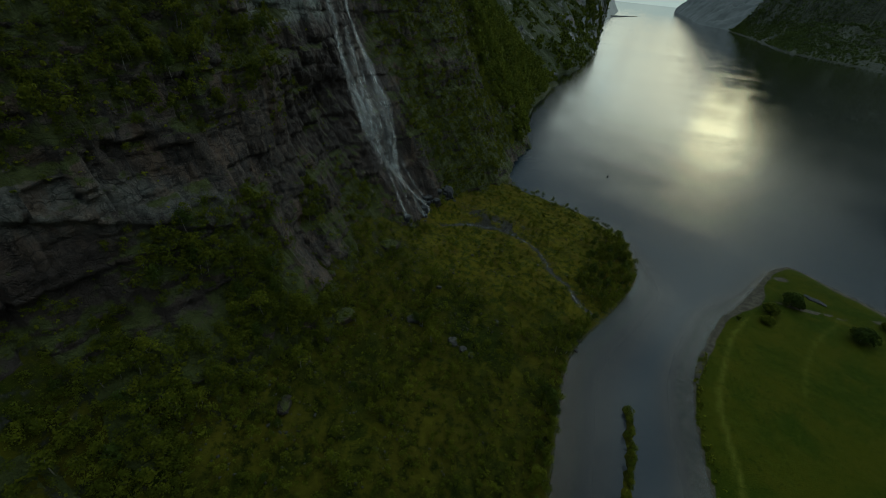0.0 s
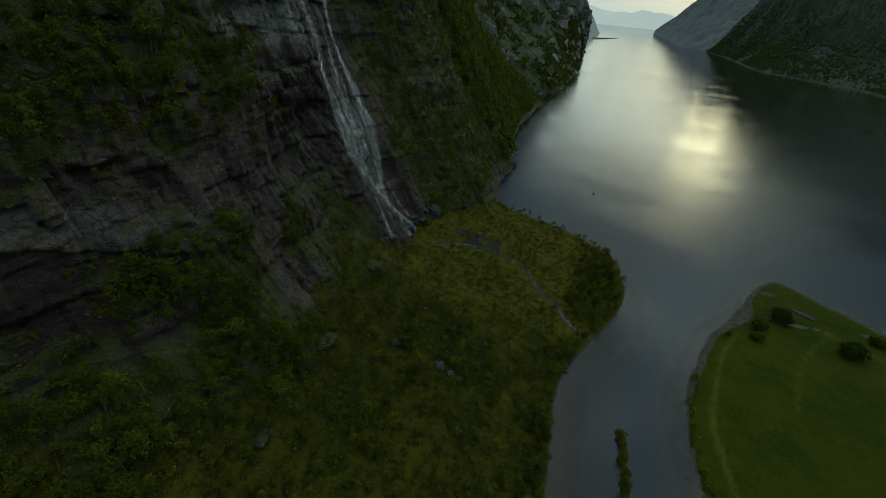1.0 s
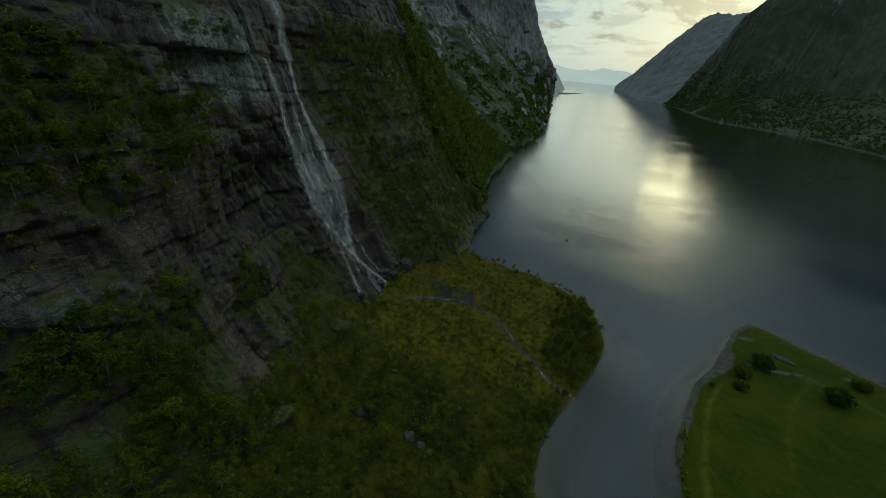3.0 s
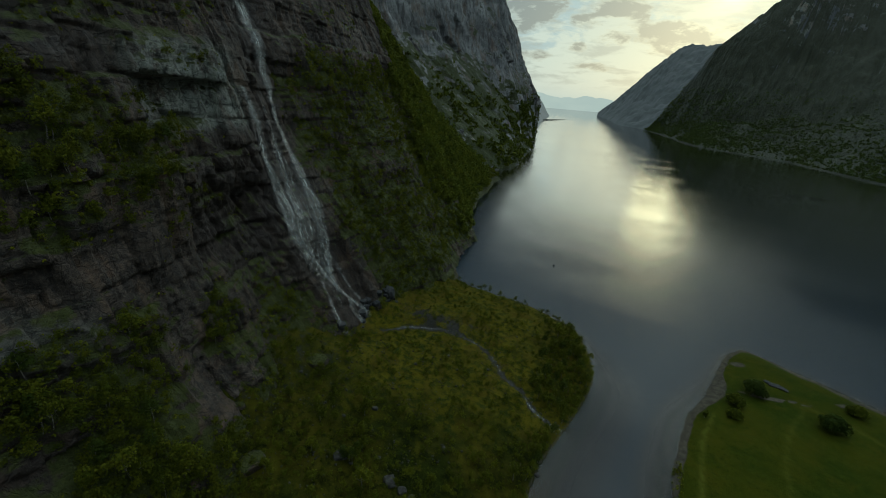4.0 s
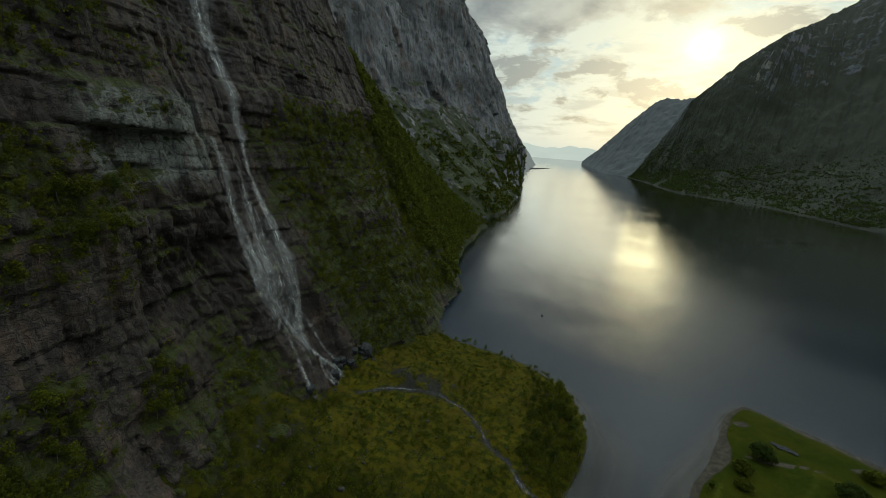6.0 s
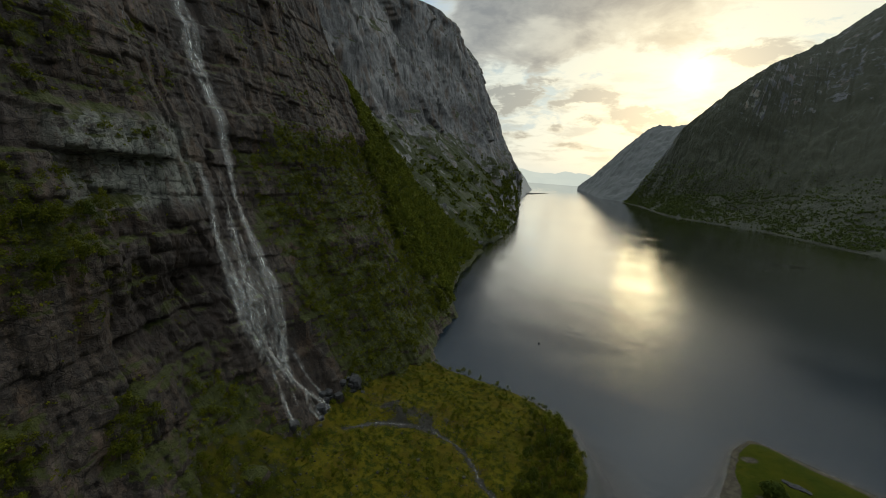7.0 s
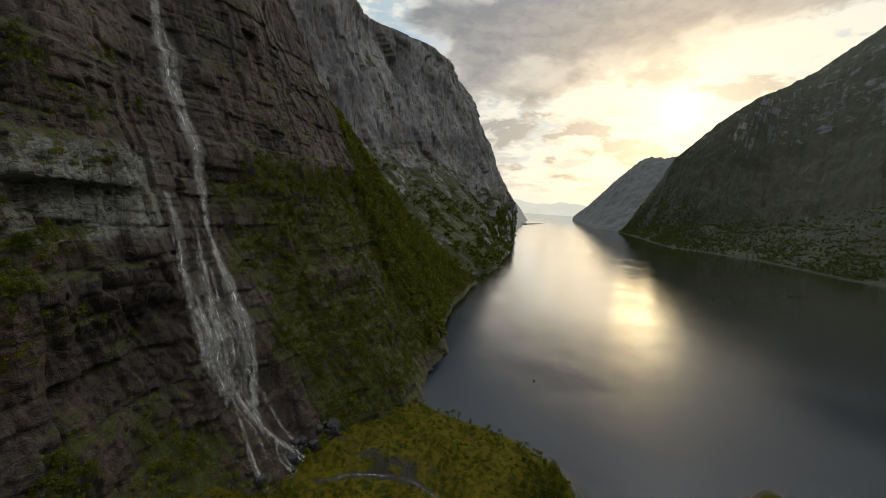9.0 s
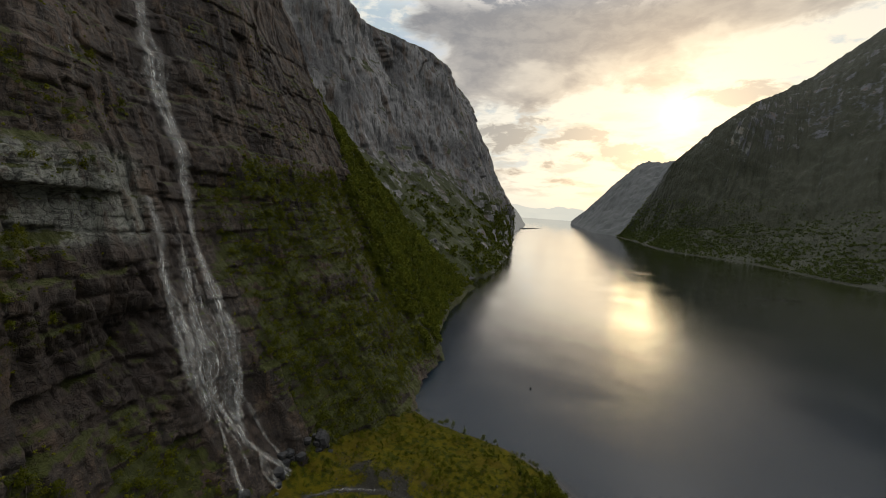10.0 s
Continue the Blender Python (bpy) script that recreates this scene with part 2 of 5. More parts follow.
def cliff_base(y, z):
    return table_at(y, z, CLIFF_Y, CLIFF_Z, CLIFF_X)


def cliff_x(y, z):
    """The rock face by the waterfall: jointed courses and upright slabs, overhanging pale bands and dark hollows."""
    wy = y + 2.6 * perlin(y / 30, z / 45, 2.2) + 0.4 * perlin(y / 6, z / 6, 5.2)
    wz = z + 2.2 * perlin(y / 55, z / 30, 7.7) + 0.03 * y + 0.35 * perlin(y / 5, z / 5, 3.3)
    x = cliff_base(y, z) - 2.2
    soft = 1 - 0.75 * smooth(y, 285, 340)
    calm = 1 - 0.35 * smooth(z, 104, 120) * (1 - smooth(y, 260, 300))
    x = x + 5.0 * fbm(y / 55, z / 60, 0.5, 3)
    # upright ribs and chimneys
    x = x + 2.4 * (0.4 - np.abs(fbm(wy / 16, wz / 70, 3.1, 3))) * soft
    v1, t1, e1 = blocks(wy / 13, wz / 11, 1)
    v2, t2, e2 = blocks(wy / 4.6, wz / 4.2, 2)
    v3, t3, _ = blocks(wy / 1.9, wz / 1.5, 3)
    v4, t4, e4 = blocks(wz / 26, wy / 8.5, 4)
    x = x + soft * calm * (2.3 * v1 + 1.6 * t1 - 0.7 * np.exp(-(e1 / 0.025) ** 2))
    x = x + soft * (2.2 * v4 + 2.0 * t4 - 0.7 * np.exp(-(e4 / 0.03) ** 2))
    x = x + soft * calm * (1.0 * v2 + 0.9 * t2 - 0.4 * np.exp(-(e2 / 0.06) ** 2))
    rubble = 0.30 + 0.6 * smooth(perlin(y / 30, z / 24, 6.6), 0.0, 0.4) + 0.7 * np.exp(-((y - 105) / 28) ** 2 - ((z - 35) / 24) ** 2)
    x = x + soft * rubble * (0.7 * v3 + 0.7 * t3) + rubble * 0.3 * fbm(y / 1.6, z / 1.6, 9.0, 3)
    # torn upright ribs in the wet hollow beside the fall
    torn_zone = np.exp(-((y - 116) / 24) ** 4 - ((z - 58) / 22) ** 4)
    x = x + torn_zone * (2.6 * (0.35 - np.abs(fbm(wy / 3.4 + 0.12 * z, wz / 17, 14.0, 3))) + 0.9 * (0.3 - np.abs(fbm(wy / 1.3, wz / 5, 15.0, 2))))
    # stepped ledges that run along the face
    for lz, drop, y0, y1 in ((116, 2.2, 150, 285), (134, 1.6, 60, 210), (150, 1.8, 120, 260), (76, 1.8, 60, 128), (64, 1.4, 168, 280), (38, 1.6, 160, 260)):
        edge = lz + 2.5 * perlin(y / 19, lz * 0.37, 0.5) + 0.7 * perlin(y / 4, lz * 0.51, 1.5)
        x = x + drop * smooth(y, y0 - 8, y0 + 8) * (1 - smooth(y, y1 - 10, y1 + 10)) * (smooth(edge - z, -0.5, 0.5) - smooth(edge - z, 4, 16))
    # overhanging pale band beside the fall
    band = smooth(y, 88, 94) * (1 - smooth(y, 120, 130))
    lip = 96.5 + 0.9 * perlin(y / 5, 3.0, 1.0) - 0.06 * (y - 110)
    x = x + band * 3.2 * (smooth(z, lip - 0.5, lip + 0.5) - smooth(z, 106, 110))
    cave = smooth(y, 92, 98) * (1 - smooth(y, 110, 116))
    x = x - cave * 4.0 * smooth(z, 82, 87) * (1 - smooth(z, lip - 0.5, lip + 0.5))
    # pale slab lower down with a dark hollow under it
    low = smooth(y, 5, 15) * (1 - smooth(y, 56, 64))
    sill = 53 - 0.45 * (y - 32) + 1.2 * perlin(y / 4, 1.0, 2.0)
    x = x + low * (1.5 + 1.6 * v2) * (smooth(z, sill - 0.6, sill + 0.6) - smooth(z, sill + 7, sill + 12))
    x = x - 2.0 * np.exp(-((y - 24) / 14) ** 2 - ((z - 41) / 7) ** 2) - 5.0 * np.exp(-((y - 118) / 16) ** 2 - ((z - 62) / 13) ** 2)
    # channel of the fall
    chan = np.exp(-((y - fall_y(z)) / np.interp(z, (0, 70, 100), (9, 9, 5))) ** 2)
    return x - 1.8 * chan * smooth(z, 4, 25)


def growth(y, z):
    """How much grows on the cliff, 0 to 1: belts of birch and heather on ledges, forest toward the fjord."""
    def belt(y0, y1, z0, z1, edge_y=12.0, edge_z=7.0):
        return smooth(y, y0 - edge_y, y0 + edge_y) * (1 - smooth(y, y1 - edge_y, y1 + edge_y)) * smooth(z, z0 - edge_z, z0 + edge_z) * (1 - smooth(z, z1 - edge_z, z1 + edge_z))
    g = 0.16 + 0.66 * belt(-150, 76, 8, 47) + 0.66 * belt(-60, 98, 62, 96) + 0.45 * belt(40, 118, 110, 132)
    g = g + 0.72 * belt(162, 290, 4, 108) + 0.35 * belt(175, 280, 96, 112, 10, 4) + 0.42 * belt(80, 140, 2, 40) + 0.3 * belt(176, 232, 150, 158, 8, 4)
    g = np.maximum(g, 0.95 * smooth(y, 268 + 0.25 * np.maximum(z - 60, 0), 296 + 0.25 * np.maximum(z - 60, 0)) * (1 - smooth(z, 190, 240)))
    g = g - 0.55 * np.exp(-((y - 22) / 15) ** 2 - ((z - 41) / 9) ** 2) - 0.7 * np.exp(-((y - 80) / 9) ** 2 - ((z - 25) / 9) ** 2) - 0.6 * np.exp(-((y - 42) / 7) ** 2 - ((z - 29) / 4) ** 2) - 0.8 * np.exp(-((y - fall_y(z) + 2) / 9) ** 2) * smooth(z, 6, 12)
    return np.clip(g + 0.55 * fbm(y / 17, z / 11, 2.5, 4), 0, 1)


FALL_Z = (0, 10, 25, 50, 75, 100, 125, 150, 200, 340)
FALL_Y = (149, 147, 141, 143, 145, 152, 158, 162, 166, 170)


def fall_y(z):
    return np.interp(z, FALL_Z, FALL_Y)


# ---- materials ----
def material(name):
    m = bpy.data.materials.new(name)
    m.use_nodes = True
    m.node_tree.nodes.clear()
    return m, Nodes(m.node_tree)


def finish(m, k, shader):
    k.t.links.new(shader, k.n("OutputMaterial").inputs["Surface"])
    return m


def principled(k, color, rough, normal=None, **inputs):
    p = k.n("BsdfPrincipled")
    k.put(p.inputs["Base Color"], color), k.put(p.inputs["Roughness"], rough)
    if normal:
        k.put(p.inputs["Normal"], normal)
    for name, v in inputs.items():
        k.put(p.inputs[name.replace("_", " ")], v)
    return p.outputs[0]


def rock_material(name, dark, light, green, moss_at, scale=1.0, wet=0.0, streak=1.0, joints=0.0, fleck=0.2, bedding=0.0, mottle=0.65):
    """Fractured granite with stains, wet streaks and moss or heather on its ledges."""
    m, k = material(name)
    p = k.pos()
    n1 = k.noise(p, 0.035 / scale, 5.0, 0.6, 0.4)
    n2 = k.noise(p, 0.35 / scale, 6.0, 0.65, 0.2)
    n3 = k.noise(p, 2.2 / scale, 5.0, 0.7)
    col = k.mix(k.ramp(n1, 0.38, 0.62), dark, light)
    col = k.mix(k.ramp(n2, 0.35, 0.7, 0.0, mottle), col, tuple(c * 0.5 for c in dark))
    col = k.mix(k.ramp(n3, 0.45, 0.72, 0.0, fleck), col, tuple(min(1, c * 1.5) for c in light))
    streaks = k.noise(k.scaled(p, (0.55 / scale, 0.55 / scale, 0.05 / scale)), 1.0, 5.0, 0.6, 0.3)
    stain = k.math("MULTIPLY", k.ramp(streaks, 0.50, 0.62), 0.75 * streak)
    col = k.mix(stain, col, tuple(c * 0.28 for c in dark))
    strata = k.noise(k.scaled(p, (0.10 / scale, 0.10 / scale, 1.3 / scale), (0.03, 0.02, 0)), 1.0, 5.0, 0.65, 0.3)
    joint = k.noise(k.scaled(p, (0.8 / scale, 0.8 / scale, 0.07 / scale)), 1.0, 5.0, 0.65, 0.3)
    lines = k.math("MAXIMUM", k.math("MULTIPLY", k.ramp(strata, 0.54, 0.62), bedding), k.ramp(joint, 0.56, 0.64))
    col = k.mix(k.math("MULTIPLY", lines, 0.12 + 0.43 * bedding), col, tuple(c * 0.35 for c in dark))
    col = k.mix(k.math("MULTIPLY", k.ramp(strata, 0.46, 0.38), 0.45 * bedding), col, tuple(min(1, c * 1.25) for c in light))
    slab = k.math("MULTIPLY", k.attr("pale"), k.ramp(k.noise(p, 0.22, 5.0, 0.65), 0.33, 0.50))
    col = k.mix(k.math("MULTIPLY", slab, k.math("SUBTRACT", 1.0, k.math("MULTIPLY", stain, 0.8))), col, (0.20, 0.205, 0.178))
    damp_dark_share = k.math("MULTIPLY", k.attr("damp_dark"), 0.85)
    rust = k.ramp(k.noise(k.scaled(p, (0.2 / scale, 0.2 / scale, 0.06 / scale)), 1.0, 4.0), 0.50, 0.66, 0.0, 0.55)
    col = k.mix(rust, col, (0.125, 0.078, 0.05))
    col = k.mix(damp_dark_share, col, k.mix(n2, (0.0075, 0.005, 0.0045), (0.038, 0.023, 0.017)))
    normal_z = k.xyz(k.n("NewGeometry").outputs["Normal"])[2]
    ledge = k.math("ADD", normal_z, k.math("MULTIPLY", k.math("SUBTRACT", k.noise(p, 0.16 / scale, 6.0, 0.7), 0.5), 1.6))
    moss = k.ramp(k.math("ADD", ledge, k.math("MULTIPLY", k.attr("growth"), 0.62)), moss_at, moss_at + 0.2)
    grass = k.mix(k.noise(p, 0.5 / scale, 5.0, 0.7), green, (green[0] * 1.9, green[1] * 1.35, green[2] * 0.9))
    grass = k.mix(k.ramp(n3, 0.4, 0.7, 0.0, 0.6), grass, tuple(c * 0.4 for c in green))
    col = k.mix(moss, col, grass)
    warp = k.n("VectorMath", operation="ADD")
    k.put(warp.inputs[0], k.scaled(p, (0.26 / scale, 0.20 / scale, 0.34 / scale), (0.03, 0.0, 0)))
    wn = k.n("TexNoise")
    k.put(wn.inputs["Vector"], p), k.put(wn.inputs["Scale"], 0.35 / scale), k.put(wn.inputs["Detail"], 4.0)
    k.put(warp.inputs[1], wn.outputs["Color"])
    crack = []
    for size in (1.0, 2.7):
        vor = k.n("TexVoronoi", feature="DISTANCE_TO_EDGE")
        k.put(vor.inputs["Vector"], warp.outputs[0]), k.put(vor.inputs["Scale"], size)
        crack.append(k.ramp(vor.outputs["Distance"], 0.0, 0.07))
    crack_all = k.math("MULTIPLY", crack[0], k.math("ADD", 0.45, k.math("MULTIPLY", crack[1], 0.55)))
    col = k.mix(k.math("MULTIPLY", k.math("SUBTRACT", 1.0, crack_all), k.math("MULTIPLY", joints, k.math("SUBTRACT", 0.8, k.math("MULTIPLY", moss, 0.6)))), col, tuple(c * 0.22 for c in dark))
    h = k.math("ADD", k.math("MULTIPLY", n2, 0.5), k.math("ADD", k.math("MULTIPLY", n3, 0.35), k.math("ADD", k.math("MULTIPLY", crack_all, 0.35 * joints), k.math("SUBTRACT", k.math("MULTIPLY", streaks, 0.4), k.math("MULTIPLY", lines, 0.3)))))
    rough = k.math("SUBTRACT", 0.85, k.math("MULTIPLY", k.math("MAXIMUM", stain, damp_dark_share), wet))
    return finish(m, k, principled(k, col, rough, k.bump(h, 0.9, 1.1 * scale), Specular_IOR_Level=0.35))


def leaf_material(name, a, b):
    """Foliage, each clump its own tone, a little light passing through."""
    m, k = material(name)
    tone = k.attr("tone")
    leaf = k.n("NewGeometry").outputs["Random Per Island"]
    whole = k.n("ObjectInfo").outputs["Random"]
    f = k.math("ADD", k.math("MULTIPLY", tone, 0.6), k.math("MULTIPLY", whole, 0.25))
    col = k.mix(k.math("ADD", f, k.math("MULTIPLY", leaf, 0.14), clamp=True), a, b)
    d = principled(k, col, 0.75, None, Specular_IOR_Level=0.06)
    t = k.n("BsdfTranslucent")
    k.put(t.inputs[0], k.mix(0.5, col, (0.16, 0.17, 0.02)))
    mix = k.n("MixShader")
    mix.inputs[0].default_value = 0.3
    k.t.links.new(d, mix.inputs[1]), k.t.links.new(t.outputs[0], mix.inputs[2])
    return finish(m, k, mix.outputs[0])


def ground_material():
    m, k = material("ground")
    p = k.pos()
    meadow, sand, gravel = k.attr("meadow"), k.attr("sand"), k.attr("gravel")
    n1, n2, n3 = k.noise(p, 0.05, 5.0, 0.6), k.noise(p, 0.4, 6.0, 0.65), k.noise(p, 3.0, 4.0, 0.7)
    heath = k.mix(k.ramp(n1, 0.36, 0.62), (0.015, 0.021, 0.002), (0.050, 0.043, 0.004))
    heath = k.mix(k.ramp(n2, 0.4, 0.66), heath, (0.005, 0.009, 0.001))
    heath = k.mix(k.ramp(k.noise(p, 0.16, 5.0, 0.7, 0.4), 0.5, 0.64, 0.0, 0.8), heath, (0.056, 0.051, 0.004))
    heath = k.mix(k.ramp(n3, 0.5, 0.75, 0.0, 0.6), heath, (0.085, 0.077, 0.011))
    # the delta carries pale grass, the talus darker heath
    turf = k.mix(k.ramp(n2, 0.42, 0.60), (0.078, 0.065, 0.005), (0.020, 0.028, 0.003))
    turf = k.mix(k.ramp(k.noise(p, 0.13, 6.0, 0.7, 0.5), 0.50, 0.62, 0.0, 0.8), turf, (0.066, 0.049, 0.006))
    turf = k.mix(k.ramp(n3, 0.5, 0.75, 0.0, 0.6), turf, (0.110, 0.088, 0.012))
    far_bank = k.math("ADD", k.ramp(k.xyz(p)[1], 55.0, 165.0, 0.0, 0.8), k.math("MULTIPLY", k.math("SUBTRACT", n1, 0.5), 1.6))
    heath = k.mix(k.ramp(far_bank, 0.15, 0.75), heath, turf)
    lawn = k.mix(k.ramp(n1, 0.35, 0.65), (0.019, 0.030, 0.0015), (0.038, 0.040, 0.002))
    lawn = k.mix(k.ramp(k.noise(p, 0.11, 5.0, 0.7, 0.6), 0.48, 0.68, 0.0, 0.75), lawn, (0.046, 0.043, 0.003))
    lawn = k.mix(k.ramp(k.noise(k.scaled(p, (0.05, 0.5, 0.1), (0, 0, 0.5)), 1.0, 4.0, 0.7), 0.5, 0.7, 0.0, 0.3), lawn, (0.028, 0.040, 0.004))
    lawn = k.mix(k.ramp(n2, 0.45, 0.75, 0.0, 0.5), lawn, (0.036, 0.048, 0.004))
    lawn = k.mix(k.ramp(n3, 0.48, 0.7, 0.0, 0.6), lawn, (0.058, 0.060, 0.005))
    lawn = k.mix(k.ramp(k.noise(p, 1.1, 5.0, 0.75), 0.46, 0.34, 0.0, 0.6), lawn, (0.010, 0.019, 0.001))
    stone = k.mix(n3, (0.018, 0.017, 0.014), (0.050, 0.047, 0.040))
    shore = k.mix(k.ramp(n2, 0.35, 0.65), (0.080, 0.069, 0.050), (0.042, 0.037, 0.028))
    shore = k.mix(k.ramp(n3, 0.5, 0.75, 0.0, 0.5), shore, (0.14, 0.125, 0.10))
    lawn = k.mix(k.math("MULTIPLY", k.attr("track"), k.ramp(n2, 0.3, 0.6, 0.2, 0.8)), lawn, (0.085, 0.088, 0.012))
    col = k.mix(meadow, heath, lawn)
    edge = k.math("ADD", gravel, k.math("MULTIPLY", k.math("SUBTRACT", n2, 0.5), 0.9))
    col = k.mix(k.ramp(edge, 0.42, 0.6), col, stone)
    edge = k.math("ADD", sand, k.math("MULTIPLY", k.math("SUBTRACT", n2, 0.5), 0.8))
    col = k.mix(k.ramp(edge, 0.30, 0.70), col, shore)
    z = k.xyz(p)[2]
    px_, py_, _ = k.xyz(p)
    bar = k.math("ADD", k.math("MULTIPLY", k.ramp(px_, 8.0, 28.0, 1.0, 0.0), k.ramp(py_, 85.0, 128.0, 1.0, 0.0)), k.math("MULTIPLY", k.math("SUBTRACT", n1, 0.5), 0.6))
    silt = k.mix(k.ramp(bar, 0.05, 0.95, 1.0, 0.0), k.mix(n2, (0.12, 0.078, 0.046), (0.17, 0.115, 0.068)), k.mix(n2, (0.075, 0.078, 0.066), (0.11, 0.112, 0.095)))
    col = k.mix(k.math("MULTIPLY", k.ramp(z, -0.10, 0.02, 1.0, 0.0), k.math("SUBTRACT", 1.0, sand)), col, silt)
    h = k.math("ADD", k.math("MULTIPLY", n2, 0.5), k.math("MULTIPLY", n3, 0.5))
    return finish(m, k, principled(k, col, 0.9, k.bump(k.math("MULTIPLY", h, k.ramp(z, -0.05, 0.1)), 0.7, 0.6), Specular_IOR_Level=0.05))


def water_material():
    """Clear over the shallow bed, dark where it is deep, rippled, with calmer slicks."""
    m, k = material("water")
    p = k.pos()
    calm = k.noise(k.scaled(p, (0.006, 0.014, 0.0), (0, 0, -0.25)), 1.0, 5.0, 0.6, 0.5)
    amount = k.ramp(calm, 0.40, 0.58, 0.6, 1.0)
    amount = k.math("MULTIPLY", amount, k.math("MULTIPLY", k.ramp(k.xyz(p)[1], 120.0, 250.0, 0.42, 1.0), k.ramp(k.xyz(p)[1], 160.0, 430.0, 1.0, 0.62)))
    # still slicks lying off the eastern shore
    px, py, _ = k.xyz(p)
    ragged = k.math("MULTIPLY", k.math("SUBTRACT", k.noise(k.scaled(p, (0.02, 0.03, 0.0)), 1.0, 4.0, 0.6), 0.5), 2.2)
    for cx, cy, rx, ry, tilt in ((135, 800, 75, 9, 0.12), (195, 712, 50, 11, 0.0), (195, 622, 60, 7, 0.40), (270, 690, 50, 16, 0.3)):
        u = k.math("ADD", k.math("MULTIPLY", k.math("SUBTRACT", px, cx), math.cos(tilt) / rx), k.math("MULTIPLY", k.math("SUBTRACT", py, cy), math.sin(tilt) / rx))
        v = k.math("SUBTRACT", k.math("MULTIPLY", k.math("SUBTRACT", py, cy), math.cos(tilt) / ry), k.math("MULTIPLY", k.math("SUBTRACT", px, cx), math.sin(tilt) / ry))
        d = k.math("ADD", k.math("ADD", k.math("MULTIPLY", u, u), k.math("MULTIPLY", v, v)), ragged)
        amount = k.math("MULTIPLY", amount, k.ramp(d, 0.5, 1.2, 0.12, 1.0))
    r1 = k.noise(k.scaled(p, (0.12, 0.30, 0.0), (0, 0, 0.12)), 1.0, 3.0, 0.6, 0.8)
    r2 = k.noise(k.scaled(p, (0.5, 0.95, 0.0), (0, 0, -0.2)), 1.0, 4.0, 0.7, 1.2)
    r3 = k.noise(k.scaled(p, (1.5, 2.6, 0.0), (0, 0, 0.3)), 1.0, 3.0, 0.6, 0.6)
    h = k.math("ADD", k.math("MULTIPLY", r1, 0.55), k.math("ADD", k.math("MULTIPLY", r2, 0.62), k.math("MULTIPLY", r3, 0.22)))
    normal = k.bump(k.math("MULTIPLY", h, amount), 1.0, WAVES)
    fres = k.n("Fresnel")
    fres.inputs["IOR"].default_value = 1.36
    k.put(fres.inputs["Normal"], normal)
    gloss = k.n("BsdfGlossy")
    gloss.inputs["Roughness"].default_value = 0.02
    k.put(gloss.inputs["Normal"], normal)
    deep = k.n("BsdfDiffuse")
    murk = k.math("POWER", 2.718, k.math("MULTIPLY", k.attr("depth"), -1.9))
    silt = k.mix(k.noise(p, 0.25, 5.0, 0.65), (0.024, 0.016, 0.008), (0.050, 0.033, 0.018))
    k.put(deep.inputs[0], k.mix(murk, (0.003, 0.011, 0.020), silt))
    clear_w = k.n("BsdfTransparent")
    k.put(clear_w.inputs[0], (0.72, 0.80, 0.76))
    see = k.ramp(k.attr("depth"), 0.03, 0.40, 0.75, 0.0)
    body, top = k.n("MixShader"), k.n("MixShader")
    k.put(body.inputs[0], see)
    k.t.links.new(deep.outputs[0], body.inputs[1]), k.t.links.new(clear_w.outputs[0], body.inputs[2])
    # mirror raised past Fresnel at low angles to brighten the reflected sky
    f_out = fres.outputs[0]
    lift_f = k.math("MULTIPLY", k.math("MULTIPLY", k.math("MULTIPLY", f_out, k.math("SUBTRACT", 1.0, f_out)), 2.6), k.ramp(f_out, 0.06, 0.26))
    k.put(top.inputs[0], k.math("ADD", f_out, lift_f))
    k.t.links.new(body.outputs[0], top.inputs[1]), k.t.links.new(gloss.outputs[0], top.inputs[2])
    return finish(m, k, top.outputs[0])


def foam_material(name, cover, fine=1.0):
    """Falling white water, torn into threads with gaps; across and along are in metres."""
    m, k = material(name)
    uv = k.n("UVMap").outputs[0]
    threads = k.noise(k.scaled(uv, (1.6 * fine, 0.05, 1.0)), 1.0, 5.0, 0.72, 0.3)
    puffs = k.noise(k.scaled(uv, (0.6, 0.30, 1.0)), 1.0, 5.0, 0.7, 0.8)
    a = k.math("ADD", k.math("MULTIPLY", threads, 0.5), k.math("MULTIPLY", puffs, 0.5))
    torn = k.math("ADD", k.attr("side"), k.math("MULTIPLY", k.math("SUBTRACT", threads, 0.5), 1.6))
    alpha = k.math("MULTIPLY", k.ramp(a, 0.62 - cover * 0.3, 0.92 - cover * 0.3, 0.0, 0.68), k.ramp(torn, 0.15, 1.25))
    s = principled(k, (0.81, 0.80, 0.76), 0.55)
    clear_w = k.n("BsdfTransparent")
    mix = k.n("MixShader")
    k.put(mix.inputs[0], alpha)
    k.t.links.new(clear_w.outputs[0], mix.inputs[1]), k.t.links.new(s, mix.inputs[2])
    return finish(m, k, mix.outputs[0])


def plain_rough(name, a, b, scale, bump=0.3):
    m, k = material(name)
    p = k.pos()
    n = k.noise(p, scale, 6.0, 0.65)
    fine_n = k.noise(p, scale * 7, 4.0, 0.7)
    col = k.mix(k.ramp(n, 0.35, 0.65), a, b)
    col = k.mix(k.ramp(fine_n, 0.45, 0.8, 0.0, 0.45), col, tuple(c * 0.5 for c in a))
    return finish(m, k, principled(k, col, 0.85, k.bump(fine_n, 0.6, bump), Specular_IOR_Level=0.3))


